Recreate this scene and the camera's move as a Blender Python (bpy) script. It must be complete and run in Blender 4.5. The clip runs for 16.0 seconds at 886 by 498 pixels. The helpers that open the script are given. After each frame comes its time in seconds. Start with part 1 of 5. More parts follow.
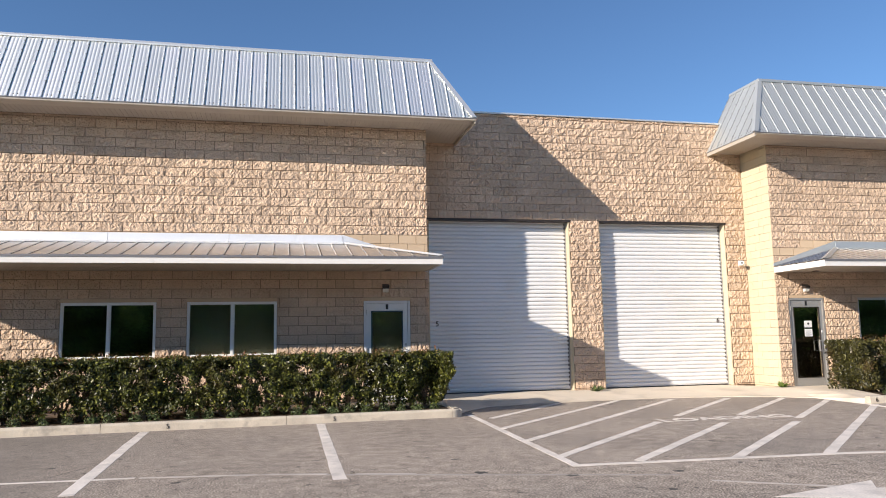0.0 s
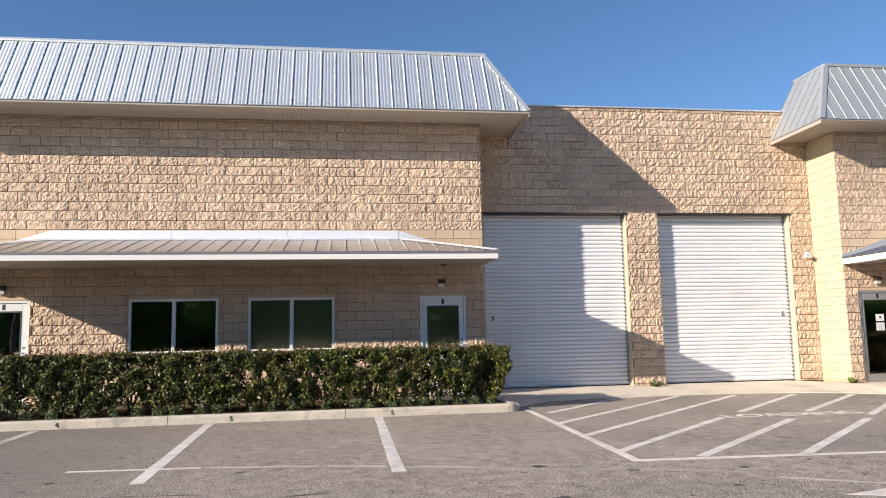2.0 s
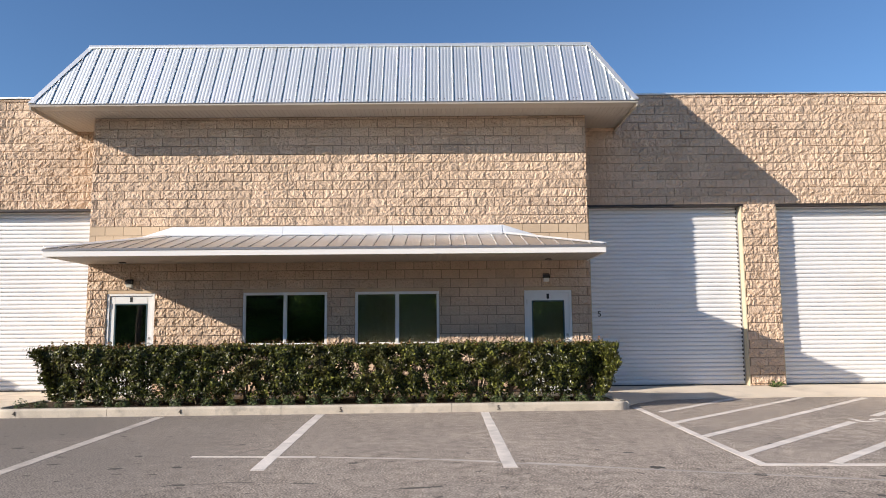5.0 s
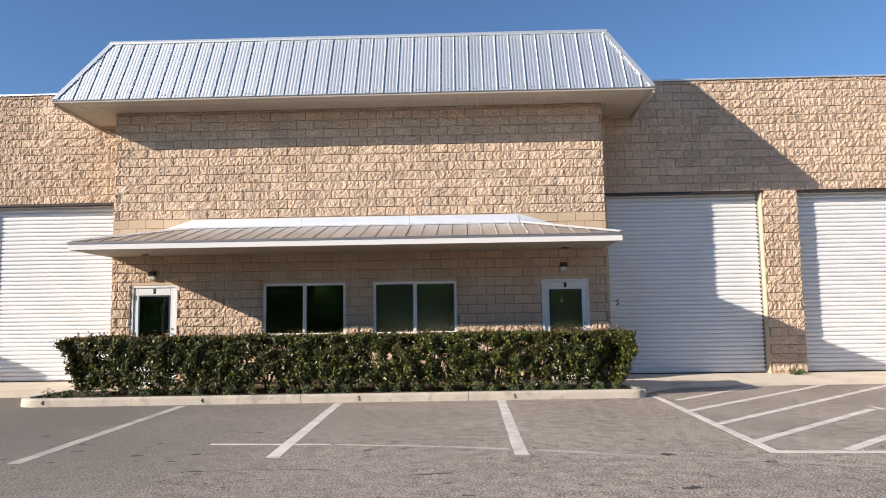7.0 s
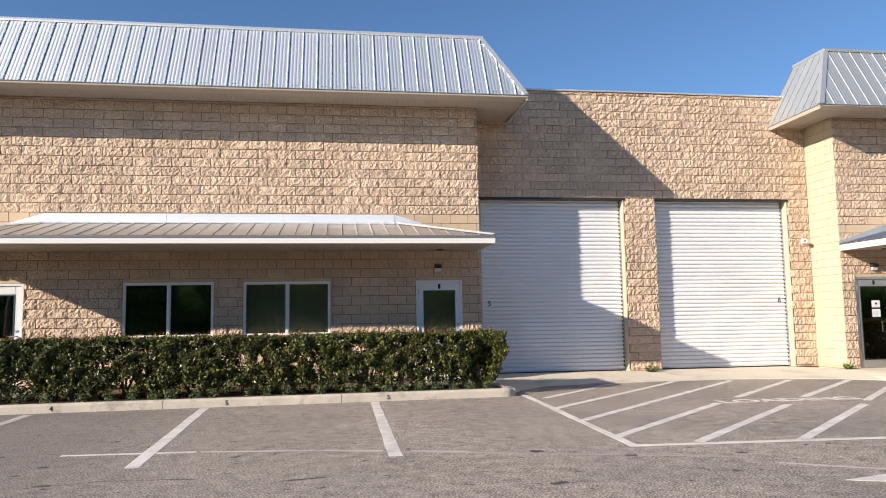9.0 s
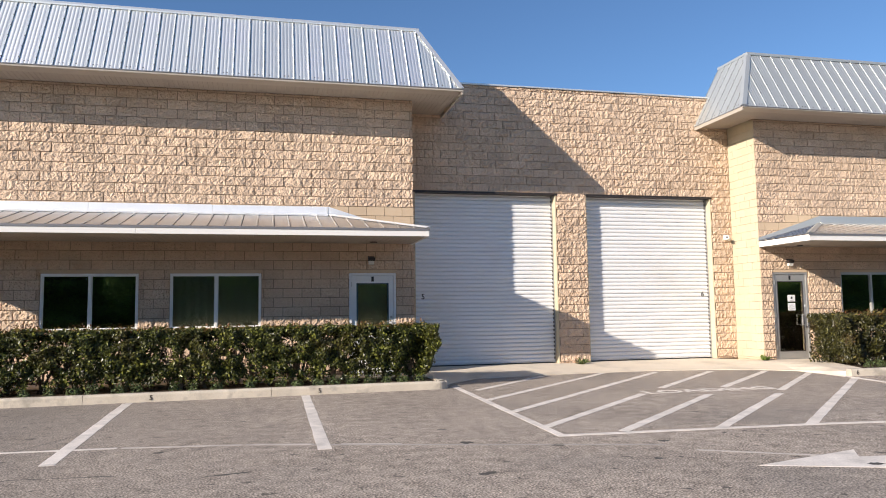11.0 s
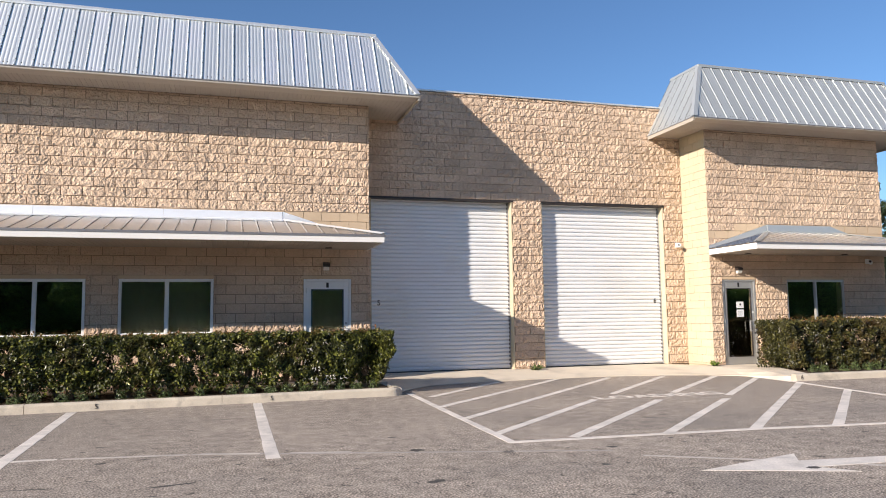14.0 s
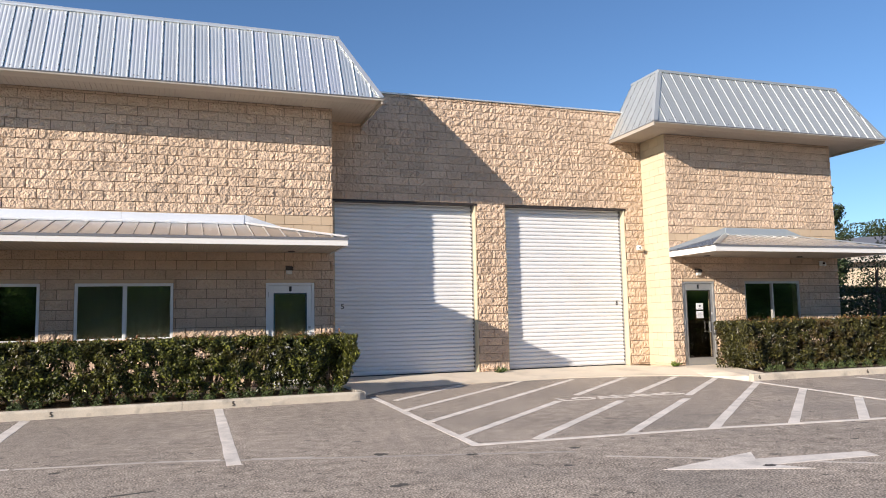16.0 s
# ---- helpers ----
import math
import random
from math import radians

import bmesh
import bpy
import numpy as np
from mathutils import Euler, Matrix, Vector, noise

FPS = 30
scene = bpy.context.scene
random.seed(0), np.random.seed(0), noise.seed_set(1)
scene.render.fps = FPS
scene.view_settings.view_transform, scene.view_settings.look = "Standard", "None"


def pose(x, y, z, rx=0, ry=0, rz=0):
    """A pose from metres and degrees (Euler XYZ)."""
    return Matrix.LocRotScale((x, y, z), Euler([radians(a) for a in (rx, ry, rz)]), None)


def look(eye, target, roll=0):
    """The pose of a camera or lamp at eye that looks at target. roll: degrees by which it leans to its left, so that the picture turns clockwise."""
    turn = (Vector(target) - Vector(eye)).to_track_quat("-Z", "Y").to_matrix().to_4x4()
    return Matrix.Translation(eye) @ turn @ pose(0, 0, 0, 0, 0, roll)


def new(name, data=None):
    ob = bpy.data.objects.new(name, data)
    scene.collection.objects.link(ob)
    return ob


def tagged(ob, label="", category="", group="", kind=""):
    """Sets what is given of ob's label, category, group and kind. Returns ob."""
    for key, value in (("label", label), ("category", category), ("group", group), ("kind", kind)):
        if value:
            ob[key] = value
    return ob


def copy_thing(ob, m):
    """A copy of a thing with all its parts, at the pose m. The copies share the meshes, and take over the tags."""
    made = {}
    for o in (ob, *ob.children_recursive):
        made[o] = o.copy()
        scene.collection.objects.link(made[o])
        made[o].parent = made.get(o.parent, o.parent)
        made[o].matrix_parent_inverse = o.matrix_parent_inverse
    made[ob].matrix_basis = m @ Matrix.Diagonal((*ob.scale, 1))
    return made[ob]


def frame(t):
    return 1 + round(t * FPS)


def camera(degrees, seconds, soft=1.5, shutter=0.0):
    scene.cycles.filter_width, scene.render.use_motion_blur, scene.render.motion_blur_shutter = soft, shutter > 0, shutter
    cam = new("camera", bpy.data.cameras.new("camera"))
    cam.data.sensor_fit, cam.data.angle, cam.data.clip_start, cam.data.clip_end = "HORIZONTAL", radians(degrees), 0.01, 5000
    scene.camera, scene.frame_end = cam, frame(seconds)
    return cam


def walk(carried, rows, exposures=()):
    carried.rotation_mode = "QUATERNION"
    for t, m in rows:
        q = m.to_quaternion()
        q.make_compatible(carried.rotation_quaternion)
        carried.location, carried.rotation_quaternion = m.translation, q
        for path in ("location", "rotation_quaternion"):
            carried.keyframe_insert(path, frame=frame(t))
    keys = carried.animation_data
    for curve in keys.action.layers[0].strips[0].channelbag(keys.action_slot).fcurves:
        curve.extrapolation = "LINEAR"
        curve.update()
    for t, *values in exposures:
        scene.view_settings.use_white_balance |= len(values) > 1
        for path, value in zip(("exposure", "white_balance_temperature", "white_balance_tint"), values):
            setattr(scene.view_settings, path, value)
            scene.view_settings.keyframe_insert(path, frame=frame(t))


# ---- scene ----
cam = camera(62.4, 16.0, soft=1.0)
PATH = [
    (0, (-3.212, -16.395, 1.525), (-2.789, -14.455, 1.764), -1.00),
    (0.5, (-3.213, -16.404, 1.51), (-2.815, -14.459, 1.747), -1.20),
    (1, (-3.224, -16.404, 1.507), (-2.861, -14.451, 1.742), -1.20),
    (1.5, (-3.218, -16.389, 1.501), (-2.897, -14.429, 1.735), -1.20),
    (2, (-3.229, -16.386, 1.494), (-2.952, -14.419, 1.725), -1.10),
    (2.5, (-3.275, -16.36, 1.495), (-3.034, -14.388, 1.722), -0.90),
    (3, (-3.329, -16.301, 1.486), (-3.125, -14.324, 1.712), -0.80),
    (3.5, (-3.39, -16.252, 1.496), (-3.221, -14.272, 1.723), -0.80),
    (4, (-3.431, -16.217, 1.493), (-3.299, -14.235, 1.721), -0.70),
    (4.5, (-3.425, -16.21, 1.481), (-3.347, -14.225, 1.709), -0.60),
    (5, (-3.361, -16.263, 1.483), (-3.35, -14.276, 1.705), -0.50),
    (5.2, (-3.33, -16.291, 1.483), (-3.349, -14.303, 1.702), -0.50),
    (5.6, (-3.303, -16.309, 1.483), (-3.369, -14.319, 1.696), -0.51),
    (6, (-3.27, -16.324, 1.482), (-3.363, -14.333, 1.689), -0.58),
    (6.4, (-3.237, -16.336, 1.48), (-3.336, -14.344, 1.681), -0.69),
    (6.8, (-3.212, -16.342, 1.479), (-3.29, -14.351, 1.675), -0.80),
    (7.3, (-3.202, -16.342, 1.479), (-3.212, -14.352, 1.672), -0.90),
    (7.5, (-3.195, -16.342, 1.483), (-3.172, -14.351, 1.676), -1.00),
    (8, (-3.218, -16.322, 1.484), (-3.099, -14.335, 1.676), -1.10),
    (8.5, (-3.245, -16.307, 1.484), (-3.035, -14.327, 1.676), -1.00),
    (9, (-3.243, -16.301, 1.486), (-2.954, -14.332, 1.677), -0.90),
    (9.5, (-3.249, -16.283, 1.478), (-2.893, -14.324, 1.664), -0.80),
    (10, (-3.24, -16.276, 1.471), (-2.837, -14.326, 1.651), -0.80),
    (10.5, (-3.228, -16.278, 1.469), (-2.784, -14.335, 1.644), -0.80),
    (11, (-3.2, -16.289, 1.467), (-2.738, -14.349, 1.639), -0.83),
    (11.5, (-3.167, -16.304, 1.467), (-2.7, -14.365, 1.637), -0.87),
    (12, (-3.139, -16.316, 1.468), (-2.667, -14.379, 1.637), -0.90),
    (12.5, (-3.126, -16.319, 1.47), (-2.639, -14.387, 1.641), -0.90),
    (13, (-3.135, -16.321, 1.477), (-2.625, -14.394, 1.649), -0.80),
    (13.5, (-3.12, -16.303, 1.482), (-2.583, -14.384, 1.659), -0.80),
    (14, (-3.107, -16.308, 1.485), (-2.54, -14.399, 1.67), -0.80),
    (14.5, (-3.099, -16.315, 1.483), (-2.504, -14.415, 1.675), -0.90),
    (15, (-3.097, -16.318, 1.486), (-2.478, -14.426, 1.68), -1.00),
    (15.5, (-3.094, -16.309, 1.482), (-2.455, -14.424, 1.675), -1.10),
    (16, (-3.084, -16.306, 1.484), (-2.426, -14.427, 1.676), -1.20),
]
walk(cam, [(t, look(eye, target, roll)) for t, eye, target, roll in PATH], exposures=((0, 0.55), (16, 0.55)))

# ---- world, sun, exposure ----
SUN = Vector((2.12, 1.0, -0.91)).normalized()          # the way the sunlight travels
world = bpy.data.worlds.new("world")
scene.world = world
world.use_nodes = True
wt = world.node_tree
sky = wt.nodes.new("ShaderNodeTexSky")
sky.sky_type = 'NISHITA'
sky.sun_disc = False
sky.sun_elevation = math.asin(-SUN.z)
sky.sun_rotation = math.atan2(-SUN.x, -SUN.y) % (2 * math.pi)
sky.altitude, sky.air_density, sky.dust_density, sky.ozone_density = 800, 1.0, 0.12, 5.4
bg = wt.nodes["Background"]
bg.inputs[1].default_value = 0.101
wt.links.new(sky.outputs[0], bg.inputs[0])
sun_data = bpy.data.lights.new("sun", 'SUN')
sun_data.energy, sun_data.angle, sun_data.color = 5.0, radians(0.5), (1.0, 0.89, 0.775)
sun = new("sun", sun_data)
sun.matrix_world = look((-40, -25, 30), Vector((-40, -25, 30)) + SUN)

# ---- materials ----


def material(name, color, rough=0.7, metal=0.0, vary=0.15, scale=3.0, fine=60.0, bump=0.2, depth=0.004, per_object=0.0,
             per_island=0.0, stain=None, stain_scale=0.6, stain_amount=0.5, spec=0.5, spots=None, alt=None, alt_from=0.7, thin=0.0, chip=0.0, grain=None, left_tone=None):
    m = bpy.data.materials.new(name)
    m.use_nodes = True
    nt = m.node_tree
    b = nt.nodes["Principled BSDF"]
    b.inputs["Roughness"].default_value, b.inputs["Metallic"].default_value = rough, metal
    b.inputs["Specular IOR Level"].default_value = spec
    tc = nt.nodes.new("ShaderNodeTexCoord")
    geo = nt.nodes.new("ShaderNodeNewGeometry")
    pos = geo.outputs["Position"]

    def noise_tex(sc, detail=5.0):
        n = nt.nodes.new("ShaderNodeTexNoise")
        n.inputs["Scale"].default_value, n.inputs["Detail"].default_value = sc, detail
        nt.links.new(pos, n.inputs["Vector"])
        return n.outputs["Fac"]

    def math_node(op, a, b2):
        n = nt.nodes.new("ShaderNodeMath")
        n.operation = op
        for i, v in enumerate((a, b2)):
            if isinstance(v, (int, float)):
                n.inputs[i].default_value = v
            else:
                nt.links.new(v, n.inputs[i])
        return n.outputs[0]

    big, small = noise_tex(scale), noise_tex(fine, 8.0)
    value = math_node('ADD', math_node('MULTIPLY', math_node('SUBTRACT', big, 0.5), vary * 2.4),
                      math_node('MULTIPLY', math_node('SUBTRACT', small, 0.5), vary * 2.0 if grain is None else grain))
    if grain is not None:
        value = math_node('ADD', value, math_node('MULTIPLY', math_node('SUBTRACT', noise_tex(5.5, 6.0), 0.5), grain * 0.38))
    if per_object:
        info = nt.nodes.new("ShaderNodeObjectInfo")
        value = math_node('ADD', value, math_node('MULTIPLY', math_node('SUBTRACT', info.outputs["Random"], 0.5), per_object))
    if per_island:
        value = math_node('ADD', value, math_node('MULTIPLY', math_node('SUBTRACT', geo.outputs["Random Per Island"], 0.5), per_island))
    hsv = nt.nodes.new("ShaderNodeHueSaturation")
    hsv.inputs["Color"].default_value = (*color, 1)
    nt.links.new(math_node('ADD', value, 1.0), hsv.inputs["Value"])
    out = hsv.outputs[0]
    if alt:
        r4 = nt.nodes.new("ShaderNodeMapRange")
        r4.inputs[1].default_value, r4.inputs[2].default_value = alt_from, min(1.0, alt_from + 0.25)
        white = nt.nodes.new("ShaderNodeTexWhiteNoise")
        white.noise_dimensions = '1D'
        nt.links.new(geo.outputs["Random Per Island"], white.inputs["W"])
        nt.links.new(white.outputs["Value"], r4.inputs[0])
        mix = nt.nodes.new("ShaderNodeMixRGB")
        mix.inputs[2].default_value = (*alt, 1)
        nt.links.new(r4.outputs[0], mix.inputs[0])
        nt.links.new(out, mix.inputs[1])
        out = mix.outputs[0]
    if stain:
        ramp = nt.nodes.new("ShaderNodeMapRange")
        ramp.inputs[1].default_value, ramp.inputs[2].default_value = 0.52, 0.72
        ramp.inputs[4].default_value = stain_amount
        nt.links.new(noise_tex(stain_scale, 7.0), ramp.inputs[0])
        mix = nt.nodes.new("ShaderNodeMixRGB")
        mix.inputs[2].default_value = (*stain, 1)
        nt.links.new(ramp.outputs[0], mix.inputs[0])
        nt.links.new(out, mix.inputs[1])
        out = mix.outputs[0]
    if left_tone:
        # the colour runs to a darker tone towards -x, with a ragged border
        sep = nt.nodes.new("ShaderNodeSeparateXYZ")
        nt.links.new(pos, sep.inputs[0])
        r5 = nt.nodes.new("ShaderNodeMapRange")
        r5.inputs[1].default_value, r5.inputs[2].default_value = -3.2, -9.5
        r5.inputs[4].default_value = 1.0
        nt.links.new(math_node('ADD', sep.outputs["X"], math_node('MULTIPLY', math_node('SUBTRACT', noise_tex(0.7, 6.0), 0.5), 4.0)), r5.inputs[0])
        mix = nt.nodes.new("ShaderNodeMixRGB")
        mix.inputs[2].default_value = (*left_tone, 1)
        nt.links.new(r5.outputs[0], mix.inputs[0])
        nt.links.new(out, mix.inputs[1])
        grit = nt.nodes.new("ShaderNodeHueSaturation")
        nt.links.new(math_node('ADD', math_node('MULTIPLY', math_node('SUBTRACT', small, 0.5), 2.0), 1.0), grit.inputs["Value"])
        nt.links.new(mix.outputs[0], grit.inputs["Color"])
        out = grit.outputs[0]
    if spots:
        # small oil drips, drawn out along the lanes
        mp = nt.nodes.new("ShaderNodeMapping")
        mp.inputs["Scale"].default_value = (1.0, 1.15, 1.0)
        nt.links.new(pos, mp.inputs["Vector"])
        n = nt.nodes.new("ShaderNodeTexNoise")
        n.inputs["Scale"].default_value, n.inputs["Detail"].default_value = 5.2, 3.0
        nt.links.new(mp.outputs[0], n.inputs["Vector"])
        r3 = nt.nodes.new("ShaderNodeMapRange")
        r3.inputs[1].default_value, r3.inputs[2].default_value, r3.inputs[4].default_value = 0.662, 0.69, 0.8
        nt.links.new(n.outputs["Fac"], r3.inputs[0])
        mix = nt.nodes.new("ShaderNodeMixRGB")
        mix.inputs[2].default_value = (*spots, 1)
        nt.links.new(r3.outputs[0], mix.inputs[0])
        nt.links.new(out, mix.inputs[1])
        out = mix.outputs[0]
    nt.links.new(out, b.inputs["Base Color"])
    if bump:
        bp = nt.nodes.new("ShaderNodeBump")
        bp.inputs["Strength"].default_value, bp.inputs["Distance"].default_value = bump, depth
        height = small
        if chip:
            # broken stone: angular chips over the grain
            vor = nt.nodes.new("ShaderNodeTexVoronoi")
            vor.feature = 'F1'
            vor.inputs["Scale"].default_value = chip
            warp = nt.nodes.new("ShaderNodeVectorMath")
            warp.operation = 'ADD'
            wn = nt.nodes.new("ShaderNodeTexNoise")
            wn.inputs["Scale"].default_value = chip * 0.7
            nt.links.new(pos, wn.inputs["Vector"])
            sc = nt.nodes.new("ShaderNodeVectorMath")
            sc.operation = 'SCALE'
            sc.inputs["Scale"].default_value = 0.06
            nt.links.new(wn.outputs["Color"], sc.inputs[0])
            nt.links.new(pos, warp.inputs[0])
            nt.links.new(sc.outputs[0], warp.inputs[1])
            nt.links.new(warp.outputs[0], vor.inputs["Vector"])
            height = math_node('ADD', math_node('MULTIPLY', vor.outputs["Distance"], 0.9), math_node('MULTIPLY', small, 0.7))
        nt.links.new(height, bp.inputs["Height"])
        nt.links.new(bp.outputs[0], b.inputs["Normal"])
    if thin:
        tr = nt.nodes.new("ShaderNodeBsdfTranslucent")
        nt.links.new(out, tr.inputs["Color"])
        ms = nt.nodes.new("ShaderNodeMixShader")
        ms.inputs[0].default_value = thin
        nt.links.new(b.outputs[0], ms.inputs[1])
        nt.links.new(tr.outputs[0], ms.inputs[2])
        nt.links.new(ms.outputs[0], nt.nodes["Material Output"].inputs["Surface"])
    return m


BLOCK = material("split_face_block", (0.628, 0.468, 0.338), 0.95, vary=0.20, scale=1.3, fine=45, bump=1.0, depth=0.020, chip=24.0, per_object=0.20, per_island=0.14, spec=0.2)
SMOOTH = material("smooth_block", (0.58, 0.44, 0.30), 0.9, vary=0.08, scale=2, fine=120, bump=0.25, depth=0.004, per_object=0.10, per_island=0.10, spec=0.2)
CREAM = material("cream_painted_block", (0.555, 0.485, 0.34), 0.85, vary=0.09, scale=2, fine=90, bump=0.25, depth=0.004, per_object=0.05, spec=0.3)
MORTAR = material("mortar", (0.31, 0.24, 0.17), 0.95, vary=0.12, scale=4, fine=150, bump=0.4, depth=0.004, spec=0.1)
GALV = material("galvalume_roofing", (0.975, 0.99, 0.955), 0.56, metal=1.0, vary=0.05, scale=0.8, fine=30, bump=0.05, depth=0.002, per_object=0.10)
# GALV's metal with darkened colour, as the narrow unit returns less sun to view
GALV_B = material("darkened_galvalume", (0.53, 0.55, 0.545), 0.38, metal=0.48, vary=0.06, scale=0.8, fine=30, bump=0.05, depth=0.002, per_object=0.12)
GALV_LOW = material("canopy_galvalume", (0.73, 0.72, 0.70), 0.42, metal=1.0, vary=0.08, scale=0.8, fine=30, bump=0.05, depth=0.002, per_object=0.10)
FLASH = material("bright_flashing", (0.90, 0.90, 0.90), 0.40, metal=0.4, vary=0.04, scale=2, fine=30, bump=0.05, depth=0.002)
GALV_TRIM = material("galvalume_trim", (0.84, 0.85, 0.85), 0.48, metal=0.7, vary=0.04, scale=2, fine=30, bump=0.05, depth=0.002)
SCREW_AND_SHADE = material("screw_head_and_rib_shade", (0.06, 0.06, 0.06), 0.8, metal=0.0, vary=0.1)
DARK_TRIM = material("grey_drip_edge", (0.21, 0.21, 0.22), 0.5, metal=0.3, vary=0.06)
FASCIA = material("white_fascia", (0.80, 0.78, 0.74), 0.5, vary=0.03, scale=2, fine=40, bump=0.03)
EAVE = material("cream_eave_metal", (0.43, 0.38, 0.32), 0.5, vary=0.04, scale=2, fine=60, bump=0.03)
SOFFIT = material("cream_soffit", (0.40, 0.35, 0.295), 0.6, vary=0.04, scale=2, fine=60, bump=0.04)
DOOR_WHITE = material("white_steel_slat", (0.80, 0.80, 0.80), 0.5, vary=0.03, scale=1.2, fine=25, bump=0.05, per_object=0.03, stain=(0.62, 0.60, 0.56), stain_scale=0.9, stain_amount=0.25)
GUIDE = material("galvanised_guide", (0.42, 0.42, 0.42), 0.5, metal=0.6, vary=0.08)
WHITE = material("white_aluminium", (0.80, 0.80, 0.78), 0.4, vary=0.03, scale=3, fine=40, bump=0.03)
ALU = material("grey_aluminium", (0.45, 0.44, 0.42), 0.4, metal=0.5, vary=0.05, scale=3, fine=40, bump=0.03)
BLACK = material("black_plastic", (0.02, 0.02, 0.02), 0.5, vary=0.1)
BRONZE = material("dark_bronze", (0.05, 0.04, 0.035), 0.45, metal=0.3, vary=0.1)
LENS = material("white_lens", (0.8, 0.78, 0.72), 0.3, vary=0.02, bump=0)
PAPER = material("white_paper", (0.82, 0.82, 0.80), 0.8, vary=0.03, bump=0)
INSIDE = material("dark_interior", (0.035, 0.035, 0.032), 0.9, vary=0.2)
ASPHALT = material("asphalt", (0.366, 0.309, 0.256), 0.95, vary=0.25, scale=0.5, fine=52, bump=0.6, depth=0.008, grain=3.4, left_tone=(0.215, 0.19, 0.165), stain=(0.24, 0.215, 0.19), stain_scale=0.35, stain_amount=0.6, spec=0.2, spots=(0.075, 0.068, 0.062))
PAINT = material("worn_white_paint", (0.77, 0.705, 0.635), 0.85, vary=0.30, scale=2.5, fine=45, bump=0.4, depth=0.006, stain=(0.48, 0.44, 0.40), stain_scale=3.0, stain_amount=0.6, spec=0.2)
WORN = material("half_worn_paint", (0.56, 0.505, 0.45), 0.9, vary=0.34, scale=3, fine=42, bump=0.5, depth=0.007, stain=(0.36, 0.315, 0.275), stain_scale=2.0, stain_amount=0.7, spec=0.2)
FADED = material("faded_white_paint", (0.42, 0.375, 0.335), 0.9, vary=0.3, scale=4, fine=40, bump=0.5, depth=0.008, stain=(0.35, 0.305, 0.268), stain_scale=1.2, stain_amount=1.0, spec=0.2)
TAR = material("oil_stain", (0.085, 0.078, 0.070), 0.8, vary=0.3, scale=8, fine=60, bump=0.4, depth=0.004, spec=0.3)
CONCRETE = material("concrete", (0.72, 0.63, 0.51), 0.9, vary=0.12, scale=1.2, fine=70, bump=0.3, depth=0.004, stain=(0.36, 0.31, 0.25), stain_scale=1.1, stain_amount=0.5, spec=0.25)
KERB = material("kerb_concrete", (0.60, 0.53, 0.43), 0.9, vary=0.22, scale=2.2, fine=60, bump=0.4, depth=0.005, stain=(0.30, 0.27, 0.23), stain_scale=4.5, stain_amount=0.75, spec=0.25)
SOIL = material("mulch_soil", (0.09, 0.065, 0.045), 1.0, vary=0.4, scale=5, fine=40, bump=1.0, depth=0.03, spec=0.1)
TWIG = material("hedge_twig", (0.26, 0.20, 0.15), 0.9, vary=0.3, scale=6, fine=50, bump=0.3)
TEAL = material("dark_teal_gasket", (0.035, 0.075, 0.085), 0.5, vary=0.1)
BARK = material("bark", (0.13, 0.10, 0.075), 0.95, vary=0.3, scale=6, fine=50, bump=0.8, depth=0.01, spec=0.2)
LEAF = material("hedge_leaf", (0.043, 0.049, 0.010), 0.36, vary=0.25, scale=1.5, fine=9, bump=0, per_island=1.1, alt=(0.205, 0.215, 0.038), alt_from=0.66, thin=0.11, stain=(0.10, 0.06, 0.022), stain_scale=1.6, stain_amount=0.36, spec=0.38)
LEAF_B = material("hedge_leaf_brown", (0.044, 0.042, 0.011), 0.40, vary=0.25, scale=1.5, fine=9, bump=0, per_island=1.1, alt=(0.15, 0.14, 0.035), alt_from=0.76, thin=0.13, stain=(0.12, 0.062, 0.025), stain_scale=2.2, stain_amount=0.55)
LEAF_TIP = material("young_leaf", (0.17, 0.13, 0.035), 0.45, vary=0.25, scale=3, fine=9, bump=0, per_island=0.9, alt=(0.20, 0.085, 0.035), alt_from=0.55, thin=0.3)
LEAF_LOW = material("groundcover_leaf", (0.085, 0.115, 0.035), 0.5, vary=0.25, scale=2, fine=9, bump=0, per_island=0.9)
LEAF_WEED = material("weed_leaf", (0.15, 0.21, 0.04), 0.5, vary=0.2, scale=4, fine=20, bump=0, per_island=0.6, thin=0.3)
LEAF_TREE = material("tree_leaf", (0.045, 0.065, 0.022), 0.5, vary=0.25, scale=0.4, fine=4, bump=0, per_island=0.9, thin=0.22)
# leaf colour raised well above LEAF_TREE, so the panes reflect sunlit green
LEAF_SCRUB = material("brightened_scrub_leaf", (0.19, 0.29, 0.07), 0.5, vary=0.3, scale=0.4, fine=4, bump=0, per_island=1.2, thin=0.65)
SHADE = material("grey_green_shade", (0.74, 0.74, 0.62), 0.9, vary=0.15, scale=1.5, fine=30, bump=0)
STUCCO = material("cream_stucco", (0.50, 0.41, 0.30), 0.9, vary=0.1, scale=1, fine=20, bump=0.2)


def glass_material():
    m = bpy.data.materials.new("tinted_glass")
    m.use_nodes = True
    b = m.node_tree.nodes["Principled BSDF"]
    b.inputs["Base Color"].default_value = (0.62, 0.64, 0.57, 1)
    b.inputs["Roughness"].default_value = 0.015
    b.inputs["Transmission Weight"].default_value = 1.0
    b.inputs["IOR"].default_value = 2.45
    return m


GLASS = glass_material()

